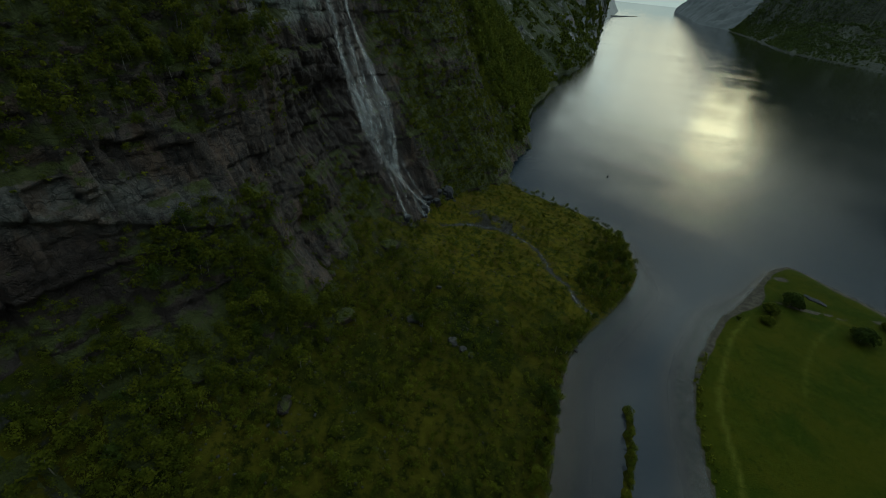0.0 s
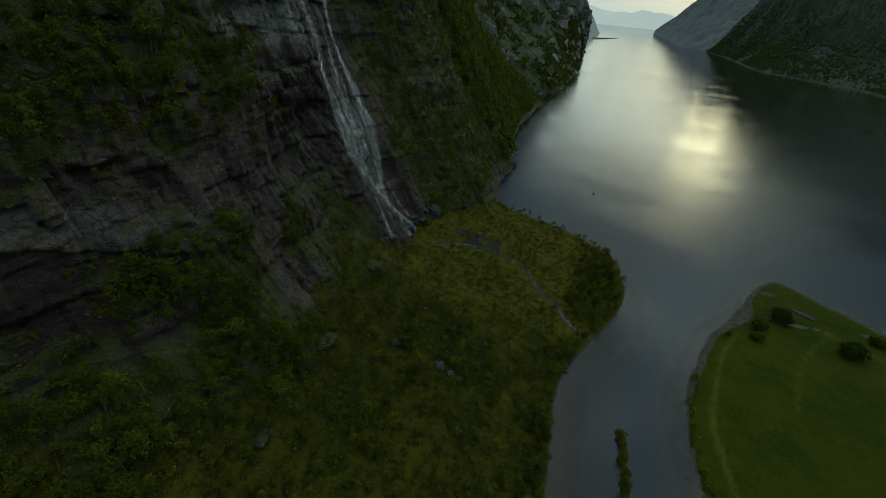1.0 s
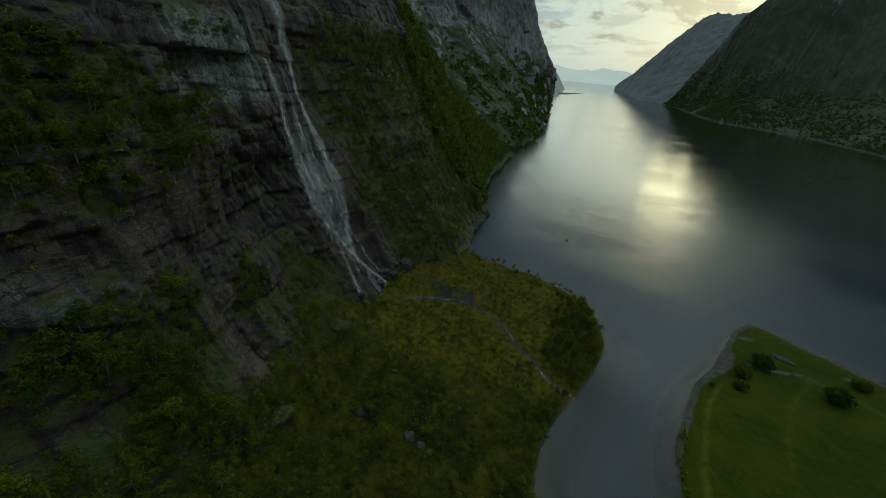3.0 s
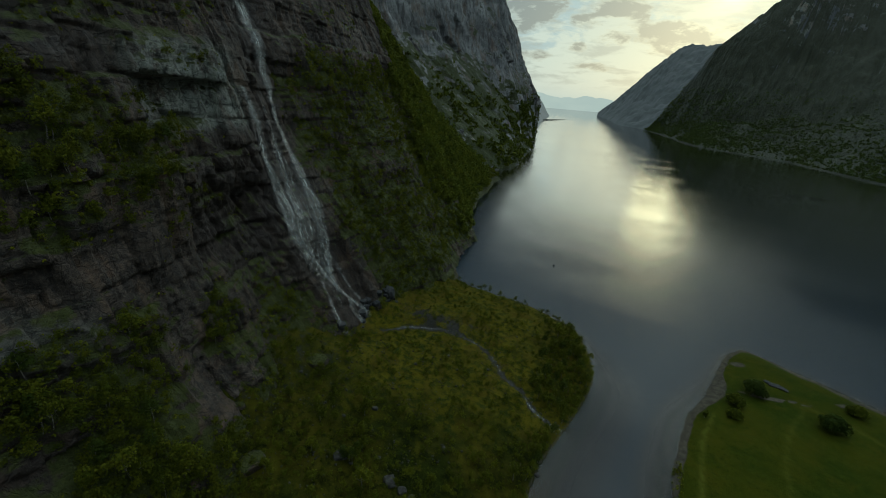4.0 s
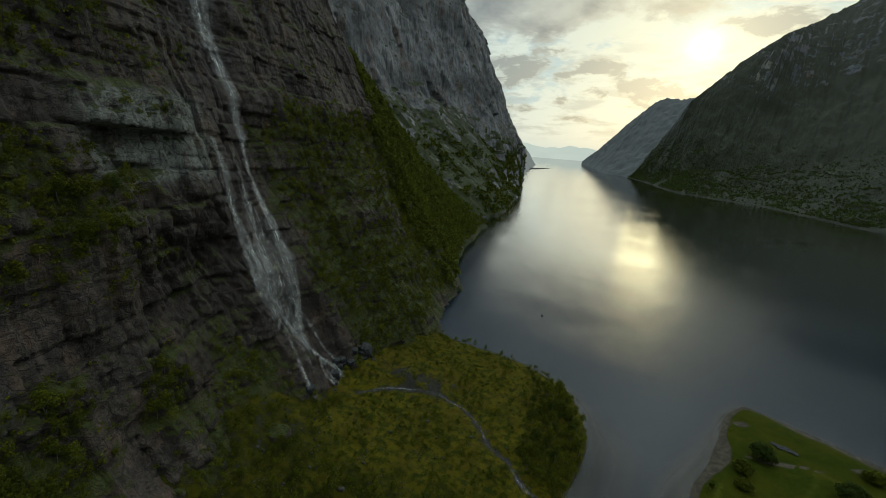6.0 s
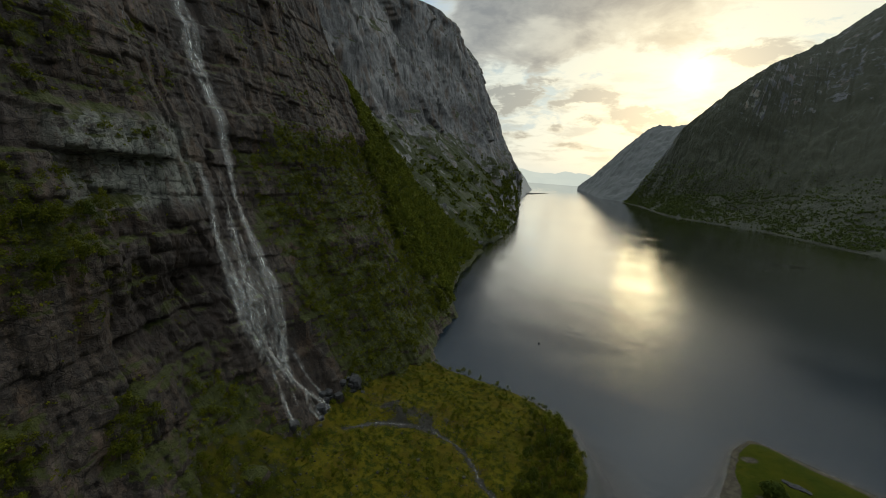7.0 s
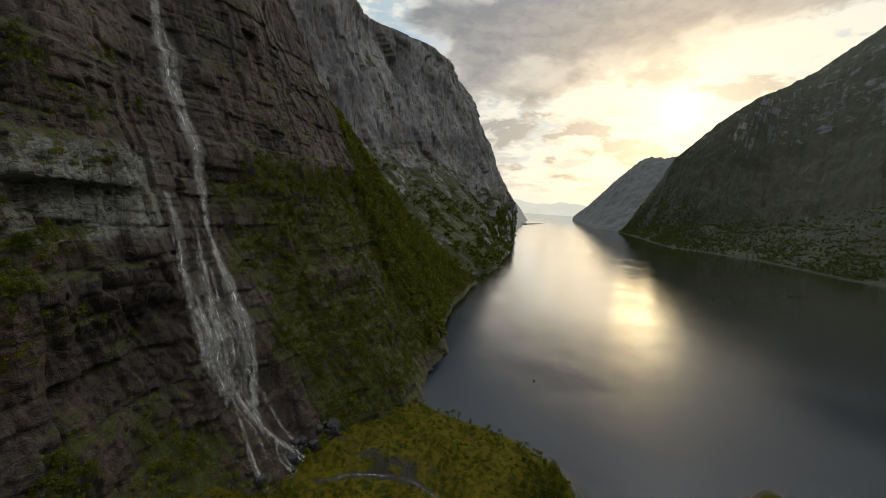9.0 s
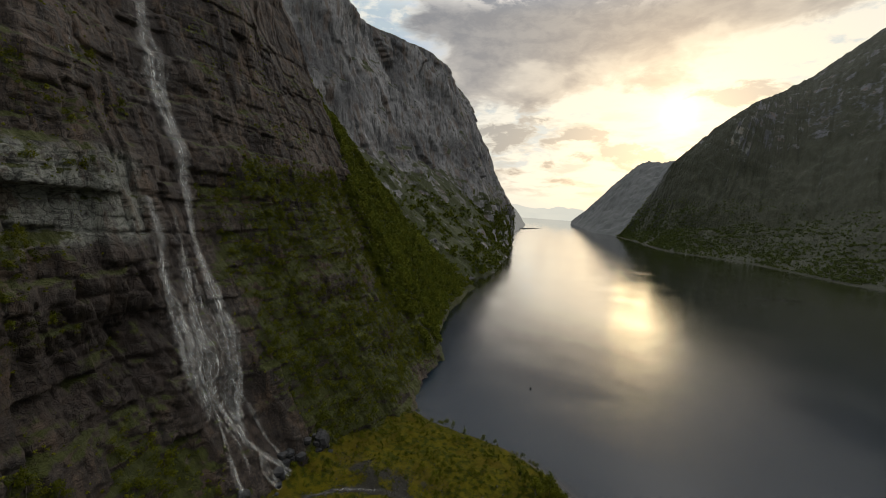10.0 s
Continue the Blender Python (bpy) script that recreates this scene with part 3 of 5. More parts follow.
WAVES = 0.18
MAT_CLIFF = rock_material("cliff_rock", (0.020, 0.0135, 0.0105), (0.096, 0.073, 0.059), (0.030, 0.042, 0.005), 0.74, 1.0, 0.35, 0.9, 0.6, 0.7, 0.35)
MAT_BIG = rock_material("grey_cliff_rock", (0.105, 0.103, 0.106), (0.27, 0.265, 0.265), (0.026, 0.038, 0.010), 0.58, 3.0, 0.1, 0.8, 0.3, 0.3, 0.0, 0.3)
# Rock colour tinted darker and bluer for the far sides' shade and haze.
MAT_RIGHT = rock_material("shade_tinted_mountain_rock", (0.058, 0.062, 0.074), (0.125, 0.128, 0.142), (0.017, 0.024, 0.013), 0.52, 6.0, 0.1, 0.2, 0.3, 0.2, 0.0, 0.4)
MAT_GROUND = ground_material()
MAT_WATER = water_material()
MAT_LEAF = leaf_material("birch_leaves", (0.015, 0.028, 0.003), (0.116, 0.122, 0.010))
MAT_SHRUB = leaf_material("shrub_leaves", (0.024, 0.042, 0.004), (0.165, 0.165, 0.013))
# Dark end lifted above the birch leaves to carry skylight on these slopes.
MAT_FOREST = leaf_material("skylit_forest_leaves", (0.024, 0.040, 0.005), (0.108, 0.120, 0.012))
MAT_DARKLEAF = leaf_material("dark_leaves", (0.020, 0.034, 0.006), (0.046, 0.064, 0.009))
# Leaf colour lightened and blued to carry the haze over the east side.
MAT_EASTLEAF = leaf_material("hazed_pine_and_birch_leaves", (0.032, 0.050, 0.018), (0.074, 0.098, 0.028))
MAT_BARK = plain_rough("birch_bark", (0.07, 0.06, 0.05), (0.20, 0.18, 0.16), 3.0, 0.02)
MAT_BOULDER = plain_rough("boulder_stone", (0.026, 0.024, 0.021), (0.070, 0.066, 0.058), 0.8, 0.15)
MAT_PEBBLE = plain_rough("dark_gravel", (0.024, 0.022, 0.020), (0.064, 0.060, 0.054), 0.9, 0.05)
MAT_SLAB = plain_rough("dark_slab_stone", (0.018, 0.018, 0.019), (0.046, 0.046, 0.048), 0.9, 0.1)
MAT_FALL = foam_material("white_water", 0.56, 0.9)
MAT_VEIL = foam_material("water_veil", 0.60, 1.1)
MAT_STREAM = foam_material("stream_water", 0.60, 0.9)


# ---- mesh helpers ----
def mesh_object(name, verts, faces, mat, parent=None, label="", attrs=(), flat=False, uv=None):
    """One mesh from arrays of places and of equal-sided faces."""
    verts, faces = np.asarray(verts, np.float32), np.asarray(faces, np.int32)
    me = bpy.data.meshes.new(name)
    n, sides = faces.shape
    me.vertices.add(len(verts)), me.loops.add(n * sides), me.polygons.add(n)
    me.vertices.foreach_set("co", verts.ravel())
    me.loops.foreach_set("vertex_index", faces.ravel())
    me.polygons.foreach_set("loop_start", np.arange(0, n * sides, sides, dtype=np.int32))
    if not flat:
        me.polygons.foreach_set("use_smooth", np.ones(n, bool))
    for key, values in attrs:
        me.attributes.new(key, "FLOAT", "POINT").data.foreach_set("value", np.asarray(values, np.float32).ravel())
    if uv is not None:
        me.uv_layers.new(name="UVMap").data.foreach_set("uv", np.asarray(uv, np.float32)[faces.ravel()].ravel())
    me.materials.append(mat)
    me.update(calc_edges=True)
    ob = new(name, me)
    ob.parent = parent
    if label:
        ob["label"] = label
    return ob


def grid_faces(rows, cols):
    i = np.arange(rows * cols).reshape(rows, cols)
    return np.stack([i[:-1, :-1], i[:-1, 1:], i[1:, 1:], i[1:, :-1]], -1).reshape(-1, 4)


def sheet(name, x, y, z, mat, flip=False, **kw):
    f = grid_faces(*x.shape)
    return mesh_object(name, np.stack([x, y, z], -1).reshape(-1, 3), f[:, ::-1] if flip else f, mat, **kw)


# ---- structure: ground, water, cliffs, mountains ----
gx, gy = np.meshgrid(np.concatenate([np.arange(-130, -92, 3.0), np.arange(-92, 26, 0.75), np.arange(26, 122, 1.0), np.arange(122, 330, 6.0)]),
                     np.concatenate([np.arange(-260, 10, 6.0), np.arange(10, 236, 0.8), np.arange(236, 300, 4.0)]))
gz = land_height(gx, gy)
s_in = spit_edge(gx, gy) + 0.5 * fbm(gx / 9, gy / 9, 5.0, 3)
path_line = np.exp(-((gy - (181 + 0.28 * (gx - 80) - 7 * np.sin((gx - 60) / 20))) / 1.4) ** 2) * smooth(gx, 66, 74) * (1 - smooth(gx, 104, 116)) * (0.35 + 0.65 * (fbm(gx / 7, gy / 7, 2.0, 3) > -0.05))
beach_w = 3.0 + 5 * np.exp(-((gx - 62) / 12) ** 2 - ((gy - 172) / 10) ** 2) - 2.4 * smooth(gy, 130, 100) + 1.5 * smooth(gx, 86, 100)
beach = np.where(s_in > 0, 1 - smooth(s_in, beach_w * 0.45, beach_w), 1 - smooth(-s_in, 5, 12))
patch = np.exp(-((gx - 75) / 3.2) ** 2 - ((gy - 196) / 2.2) ** 2)
sand = np.clip(np.maximum(np.maximum(beach, path_line), patch), 0, 1)
west_in = shore_x(gy) - gx
sand = np.where(west_in > 0, 0.6 * (1 - smooth(west_in, 0.2, 1.6)), sand)
gravel = np.where(west_in > 0, (0.75 + 0.5 * fbm(gx / 5, gy / 5, 3.0, 3)) * np.exp(-(stream_dist(gx, gy) / (1.7 + 1.1 * perlin(gx / 7, gy / 7, 0.4))) ** 2) + 0.85 * np.exp(-((gx + 50) / 20) ** 2 - ((gy - 165) / 7) ** 2) * (0.8 + 0.7 * fbm(gx / 6, gy / 6, 4.0, 3))
                  + 0.42 * smooth(west_in, 55, 75) * (gy < 120), 0)
track = np.exp(-((s_in - 6.0 - 0.8 * fbm(gx / 20, gy / 20, 7.0, 2)) / 0.7) ** 2) * (gy < 158) + 0.5 * np.exp(-((s_in - 26 - 3 * fbm(gx / 30, gy / 30, 6.0, 2)) / 0.9) ** 2) * (gx > 70)
ground = sheet("ground", gx, gy, gz, MAT_GROUND, attrs=(("meadow", (s_in > -14).astype(float)), ("sand", sand), ("gravel", gravel), ("track", track)))
tagged(ground, "heather and grass covered river bank, spit and shallow bed", "ground", kind="structure")

bx, by = np.meshgrid(np.linspace(-5000, 5000, 60), np.linspace(-1500, 4990, 60))
seabed = sheet("ground_seabed", bx, by, -34 + 2 * fbm(bx / 300, by / 300, 0, 3), MAT_GROUND,
               attrs=(("meadow", bx * 0), ("sand", bx * 0), ("gravel", bx * 0), ("track", bx * 0)))
tagged(seabed, "dark silty bed deep under the fjord", "ground", kind="structure")

wx, wy = np.meshgrid(np.concatenate([np.linspace(-1200, -90, 12), np.arange(-80, 130, 2.0), np.linspace(135, 1200, 24)]),
                     np.concatenate([np.linspace(-600, 0, 8), np.arange(10, 260, 2.0), np.geomspace(265, 4900, 40)]))
water = sheet("water", wx, wy, wx * 0.0, MAT_WATER, attrs=(("depth", np.maximum(bed_depth(wx, wy), 0) + 8 * smooth(wy, 200, 300)),))
tagged(water, "calm dark fjord and river water reflecting the bright sky", "water", kind="structure")

cy, cz = np.meshgrid(np.concatenate([np.arange(-120, -10, 2.0), np.arange(-10, 300, 0.6), np.arange(300, 522, 1.3)]),
                     np.concatenate([np.arange(-4, 186, 0.58), np.arange(186, 345, 2.5)]), indexing="ij")
cx = cliff_x(cy, np.maximum(cz, 0)) + np.minimum(cz, 0) * -0.6
pale_up = smooth(cy, 88, 98) * (1 - smooth(cy, 132, 142)) * smooth(cz, 80, 84) * (1 - smooth(cz, 104, 110))
pale_low = smooth(cy, 0, 15) * (1 - smooth(cy, 56, 66)) * np.exp(-((cz - 57 + 0.45 * (cy - 32)) / 6) ** 4)
# damp around the fall, plus two plain dark patches on the southern face
damp_dark = np.exp(-((cy - 116) / 22) ** 4 - ((cz - 58) / 24) ** 4) + np.exp(-((cy - 24) / 36) ** 4 - ((cz - 38) / 14) ** 4) + 0.7 * np.exp(-((cy - fall_y(cz)) / 10) ** 2) + 0.95 * np.exp(-((cy - 58) / 36) ** 4 - ((cz - 114) / 19) ** 4)
damp_dark = np.clip(damp_dark + 0.5 * fbm(cy / 9, cz / 16, 12.0, 4) * (damp_dark > 0.05), 0, 1)
cliff = sheet("cliff_west", cx, cy, cz, MAT_CLIFF, flat=True, attrs=(("growth", growth(cy, cz)), ("pale", np.maximum(pale_up, 0.38 * pale_low)), ("damp_dark", damp_dark)))
tagged(cliff, "steep fractured granite cliff with mossy ledges and wet dark streaks", "cliff", kind="structure")
top_y, top_s = np.meshgrid(np.arange(-120, 522, 8.0), np.linspace(0, 1, 8), indexing="ij")
edge_x = cliff_base(top_y, np.full_like(top_y, 340.0)) - 2
tagged(sheet("cliff_plateau", edge_x - 900 * top_s, top_y, 335 + 120 * top_s + 14 * fbm(top_y / 60, top_s * 9, 3, 3), MAT_BIG),
       "bare rounded granite plateau above the cliff", "plateau", kind="structure")

BIG_Y = (470, 640, 817, 1000, 1200, 1500, 1735)
BIG_Z = (0, 40, 100, 180, 360, 440, 462)
BIG_X = ((-170, -210, -310, -385, -430, -450, -700), (-106, -150, -235, -330, -398, -420, -700), (-117, -160, -230, -312, -382, -402, -700),
         (-140, -165, -196, -236, -302, -345, -700), (-166, -170, -188, -237, -316, -370, -700), (-205, -240, -290, -350, -430, -500, -800),
         (-240, -270, -320, -390, -480, -560, -900))
qy, qz = np.meshgrid(np.arange(470, 1736, 4.0), np.concatenate([np.arange(-3, 440, 3.2), np.linspace(441, 462, 9)]), indexing="ij")
v1, t1, e1 = cells((qy + 10 * perlin(qy / 60, qz / 60, 1)) / 30, (qz + 0.3 * qy) / 110, 5)
v2, t2, e2 = cells(qy / 11, qz / 60, 6)
qx = table_at(qy, np.maximum(qz, 0), BIG_Y, BIG_Z, BIG_X)
qx = qx + 22 * fbm(qy / 140, qz / 220, 1.0, 4) * smooth(qz, 0, 60) + ((10 * v1 + 16 * t1) * smooth(qz, 10, 60) + 3.5 * v2 + 4 * t2) * (1 - smooth(qz, 415, 440)) + 2.5 * fbm(qy / 9, qz / 14, 2.0, 3)
big = sheet("cliff_far_west", qx, qy, qz, MAT_BIG, flat=True, attrs=(("growth", np.clip((1 - smooth(qz, 60, 210 - 0.12 * (qy - 500))) * 1.35 + 0.6 * fbm(qy / 60, qz / 40, 1.0, 3) - 1.5 * smooth(fbm(qy / 45, qz / 26, 6.0, 4), 0.02, 0.2), 0, 1.5)),))
tagged(big, "huge grey granite wall rising straight from the fjord", "cliff", kind="structure")


def mountain(name, shore, ridge, prof, mat, n=180, m=70, rough=1.0, label="", shelf=False):
    """A mountain side between its shore line and its ridge line, with ribs and gullies."""
    s = np.linspace(0, 1, n)
    k = np.linspace(0, 1, len(shore))
    sh = np.stack([np.interp(s, k, [p[i] for p in shore]) for i in range(2)], -1)
    rd = np.stack([np.interp(s, k, [p[i] for p in ridge]) for i in range(3)], -1)
    u = np.linspace(-0.02, 1.35, m)
    ss, uu = np.meshgrid(s, u, indexing="ij")
    up_u = np.clip(uu, 0, 1)
    x = sh[:, None, 0] * (1 - uu) + rd[:, None, 0] * uu
    y = sh[:, None, 1] * (1 - uu) + rd[:, None, 1] * uu
    z = rd[:, None, 2] * np.interp(up_u, *prof) - 60 * np.maximum(uu - 1, 0) - 6 * (uu < 0)
    amp = rough * np.clip(z / 60, 0, 1)
    rib = 0.45 - np.abs(fbm(ss * n / 9 + 0.6 * perlin(ss * 40, uu * 6, 2.0), uu * 2.6, 5.0, 4))
    pale = smooth(rib, 0.16, 0.34) * smooth(up_u, 0.3, 0.6) * smooth(fbm(x / 160, y / 160, 9.0, 3), -0.15, 0.25)
    z = z + amp * 15 * rib * smooth(up_u, 0.2, 0.5) * smooth(1 - up_u, 0.0, 0.12)
    z = z + amp * (26 * (0.4 - np.abs(fbm(x / 130, y / 130, 1.0, 5))) * smooth(1 - up_u, 0.0, 0.5) + 6 * fbm(x / 30, y / 30, 4.0, 4) + 2.5 * fbm(x / 8, y / 8, 4.0, 2))
    pale = 0.45 * pale
    if shelf:
        # bare ribs at the seaward end, and a gravel track along the wooded shelf
        bare = smooth(ss, 0.56, 0.66) * (1 - smooth(ss, 0.86, 0.92)) * smooth(z, 30, 90) * (1 - smooth(up_u, 0.8, 1.0))
        pale = np.maximum(0.5 * pale, bare * smooth(fbm(x / 26, z / 40, 3.0, 4) + 0.6 * rib, 0.05, 0.28))
        pale = np.maximum(pale, 0.9 * (np.abs(uu - 0.11 - 0.004 * perlin(ss * 30, 0.5, 2.0)) < 0.006) * smooth(ss, 0.26, 0.30) * (1 - smooth(ss, 0.40, 0.43)))
    ob = sheet(name, x, y, z, mat, flip=True, attrs=(("pale", pale), ("growth", np.clip((1 - smooth(z, 120, 560 if shelf else 340)) * 0.95 + 0.7 * fbm(x / 90, y / 90, 1.0, 4), 0, 1)),))
    return tagged(ob, label, "mountain", kind="structure")


SLOPE = ((0, 0.12, 0.35, 0.6, 0.85, 1.0), (0.0, 0.03, 0.13, 0.42, 0.82, 1.0))
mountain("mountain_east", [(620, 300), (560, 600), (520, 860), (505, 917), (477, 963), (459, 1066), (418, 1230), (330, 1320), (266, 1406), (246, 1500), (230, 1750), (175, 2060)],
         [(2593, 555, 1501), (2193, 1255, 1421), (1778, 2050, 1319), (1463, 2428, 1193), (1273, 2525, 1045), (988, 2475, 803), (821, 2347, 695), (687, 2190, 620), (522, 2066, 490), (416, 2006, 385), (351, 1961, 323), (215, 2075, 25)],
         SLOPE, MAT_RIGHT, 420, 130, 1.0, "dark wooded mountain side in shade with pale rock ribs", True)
tx, tv = np.meshgrid(np.linspace(0, 1, 40), np.linspace(-1, 1, 9), indexing="ij")
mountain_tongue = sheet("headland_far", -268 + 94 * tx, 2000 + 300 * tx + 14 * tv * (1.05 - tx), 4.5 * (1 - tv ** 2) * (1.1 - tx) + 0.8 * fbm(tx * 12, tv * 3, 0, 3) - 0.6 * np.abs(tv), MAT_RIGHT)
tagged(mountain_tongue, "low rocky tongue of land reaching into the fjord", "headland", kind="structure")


def haze_glow_material(name, low, high, share):
    """Distant rock and woods, the haze of bright evening air added as emission."""
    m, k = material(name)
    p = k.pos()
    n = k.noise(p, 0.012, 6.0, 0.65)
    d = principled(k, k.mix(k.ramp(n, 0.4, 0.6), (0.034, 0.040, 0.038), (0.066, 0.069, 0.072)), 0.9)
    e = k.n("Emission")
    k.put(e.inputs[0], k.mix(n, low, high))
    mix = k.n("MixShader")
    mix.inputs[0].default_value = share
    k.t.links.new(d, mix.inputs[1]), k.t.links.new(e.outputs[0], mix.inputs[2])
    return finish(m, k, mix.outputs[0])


# The last ridges are haze alone, given as a flat glow.
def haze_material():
    m, k = material("haze_glow_ridges")
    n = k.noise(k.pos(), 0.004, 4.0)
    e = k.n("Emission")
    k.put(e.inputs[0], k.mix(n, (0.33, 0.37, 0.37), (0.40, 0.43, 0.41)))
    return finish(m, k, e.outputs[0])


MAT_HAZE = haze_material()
MAT_HAZE_EAST = haze_glow_material("haze_glow_east", (0.030, 0.038, 0.045), (0.060, 0.070, 0.076), 0.4)
MAT_HAZE_WEST = haze_glow_material("haze_glow_west", (0.12, 0.135, 0.145), (0.17, 0.18, 0.18), 0.75)
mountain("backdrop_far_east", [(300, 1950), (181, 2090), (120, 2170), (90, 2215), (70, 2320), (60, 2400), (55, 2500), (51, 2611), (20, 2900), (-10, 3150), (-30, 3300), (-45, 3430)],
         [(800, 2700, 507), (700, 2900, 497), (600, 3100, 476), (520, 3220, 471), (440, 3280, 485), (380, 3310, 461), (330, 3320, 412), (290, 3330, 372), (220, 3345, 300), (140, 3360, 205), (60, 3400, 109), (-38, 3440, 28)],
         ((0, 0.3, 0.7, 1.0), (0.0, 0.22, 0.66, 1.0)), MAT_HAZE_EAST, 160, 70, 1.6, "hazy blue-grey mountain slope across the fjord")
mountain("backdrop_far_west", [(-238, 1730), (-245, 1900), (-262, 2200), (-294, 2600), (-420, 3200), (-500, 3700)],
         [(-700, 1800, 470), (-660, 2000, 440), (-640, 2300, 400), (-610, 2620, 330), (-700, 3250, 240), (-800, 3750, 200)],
         ((0, 0.4, 1.0), (0.0, 0.42, 1.0)), MAT_HAZE_WEST, 140, 60, 1.6, "distant mountain slope paled by glowing haze, falling to the water")
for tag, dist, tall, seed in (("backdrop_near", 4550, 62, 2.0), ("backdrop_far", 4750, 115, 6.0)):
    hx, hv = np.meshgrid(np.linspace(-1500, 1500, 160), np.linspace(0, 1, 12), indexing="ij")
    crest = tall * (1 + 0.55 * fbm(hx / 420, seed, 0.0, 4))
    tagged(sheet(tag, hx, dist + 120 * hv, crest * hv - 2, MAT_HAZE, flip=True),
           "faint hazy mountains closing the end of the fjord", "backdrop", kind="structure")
# unseen valley behind the camera, its sides added to block sky light
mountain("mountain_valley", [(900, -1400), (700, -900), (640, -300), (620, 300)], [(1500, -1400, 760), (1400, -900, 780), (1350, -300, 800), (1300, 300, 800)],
         SLOPE, MAT_RIGHT, 60, 30, 1.0, "unseen wooded valley side that blocks sky light")
mountain("mountain_valley_west", [(-46, -120), (-46, -400), (0, -900), (100, -1400)], [(-300, -120, 345), (-320, -400, 380), (-300, -900, 420), (-250, -1400, 420)],
         ((0, 0.2, 1.0), (0.0, 0.25, 1.0)), MAT_BIG, 80, 40, 1.0, "unseen rocky valley side that blocks sky light")
vx, vy = np.meshgrid(np.linspace(-60, 950, 40), np.linspace(-1450, -255, 40))
tagged(sheet("ground_valley", vx, vy, 1.6 + 2 * np.abs(fbm(vx / 60, vy / 60, 1, 3)), MAT_GROUND, attrs=(("meadow", vx * 0 + 1), ("sand", vx * 0), ("gravel", vx * 0))),
       "grassy valley floor", "ground", kind="structure")


# ---- plants ----
def leaves(rng, r, h, n, size, clumps, base=0.25):
    """A crown of small leaf sprays in uneven clumps: places and faces, foot at the origin."""
    c = rng.normal(size=(clumps, 3))
    c /= np.linalg.norm(c, axis=1)[:, None]
    c *= rng.uniform(0.25, 1.0, (clumps, 1)) ** 0.6
    c[:, 2] = np.abs(c[:, 2]) * 1.15 - 0.25
    taper = 1 - 0.45 * np.clip(c[:, 2], 0, 1)
    c = c * np.stack([taper, taper, np.ones(clumps)], -1)
    centre = c * (r * 0.72, r * 0.72, h * (1 - base) * 0.5) + (0, 0, h * (base + (1 - base) * 0.48))
    rad = rng.uniform(0.28, 0.5, clumps) * r
    pick = rng.randint(0, clumps, n)
    d = rng.normal(size=(n, 3))
    d /= np.linalg.norm(d, axis=1)[:, None]
    d[:, 2] = np.where(d[:, 2] < -0.3, -d[:, 2], d[:, 2])
    at = centre[pick] + d * rad[pick][:, None] * rng.uniform(0.7, 1.08, (n, 1))
    nrm = d + rng.normal(size=(n, 3)) * 0.3
    nrm /= np.linalg.norm(nrm, axis=1)[:, None]
    a = np.cross(nrm, rng.normal(size=(n, 3)))
    a /= np.linalg.norm(a, axis=1)[:, None]
    b = np.cross(nrm, a)
    w = size * rng.uniform(0.6, 1.3, (n, 1))
    l = w * rng.uniform(0.55, 0.9, (n, 1))
    v = np.stack([at - a * w, at - b * l + nrm * w * 0.2, at + a * w, at + b * l - nrm * w * 0.15], 1).reshape(-1, 3)
    return v, np.arange(4 * n).reshape(n, 4)


def trunk_mesh(rng, h, r):
    """A tapered, slightly bent stem that forks into limbs."""
    vs, fs = [], []

    def limb(p, q, r0, r1, n=4, sides=6):
        p, q = np.array(p, float), np.array(q, float)
        bend = rng.normal(size=3) * np.linalg.norm(q - p) * 0.06
        start = sum(len(v) for v in vs)
        for i in range(n + 1):
            t = i / n
            c = p * (1 - t) + q * t + bend * 4 * t * (1 - t)
            ang = np.arange(sides) * 2 * np.pi / sides
            rr = r0 * (1 - t) + r1 * t
            vs.append(np.stack([c[0] + rr * np.cos(ang), c[1] + rr * np.sin(ang), np.full(sides, c[2])], -1))
        for i in range(n):
            for j in range(sides):
                fs.append((start + i * sides + j, start + i * sides + (j + 1) % sides, start + (i + 1) * sides + (j + 1) % sides, start + (i + 1) * sides + j))
    top = (rng.uniform(-0.1, 0.1) * h, rng.uniform(-0.1, 0.1) * h, h * 0.85)
    limb((0, 0, -0.6), top, r, r * 0.25, 4, 5)
    for _ in range(6):
        t = rng.uniform(0.3, 0.8)
        a = rng.uniform(0, 6.28)
        p = np.array(top) * t
        limb(p, p + np.array((math.cos(a), math.sin(a), 0.8)) * h * rng.uniform(0.15, 0.28), r * 0.4, r * 0.12, 2, 4)
    return np.concatenate(vs), np.array(fs)


plant_rng = np.random.RandomState(21)


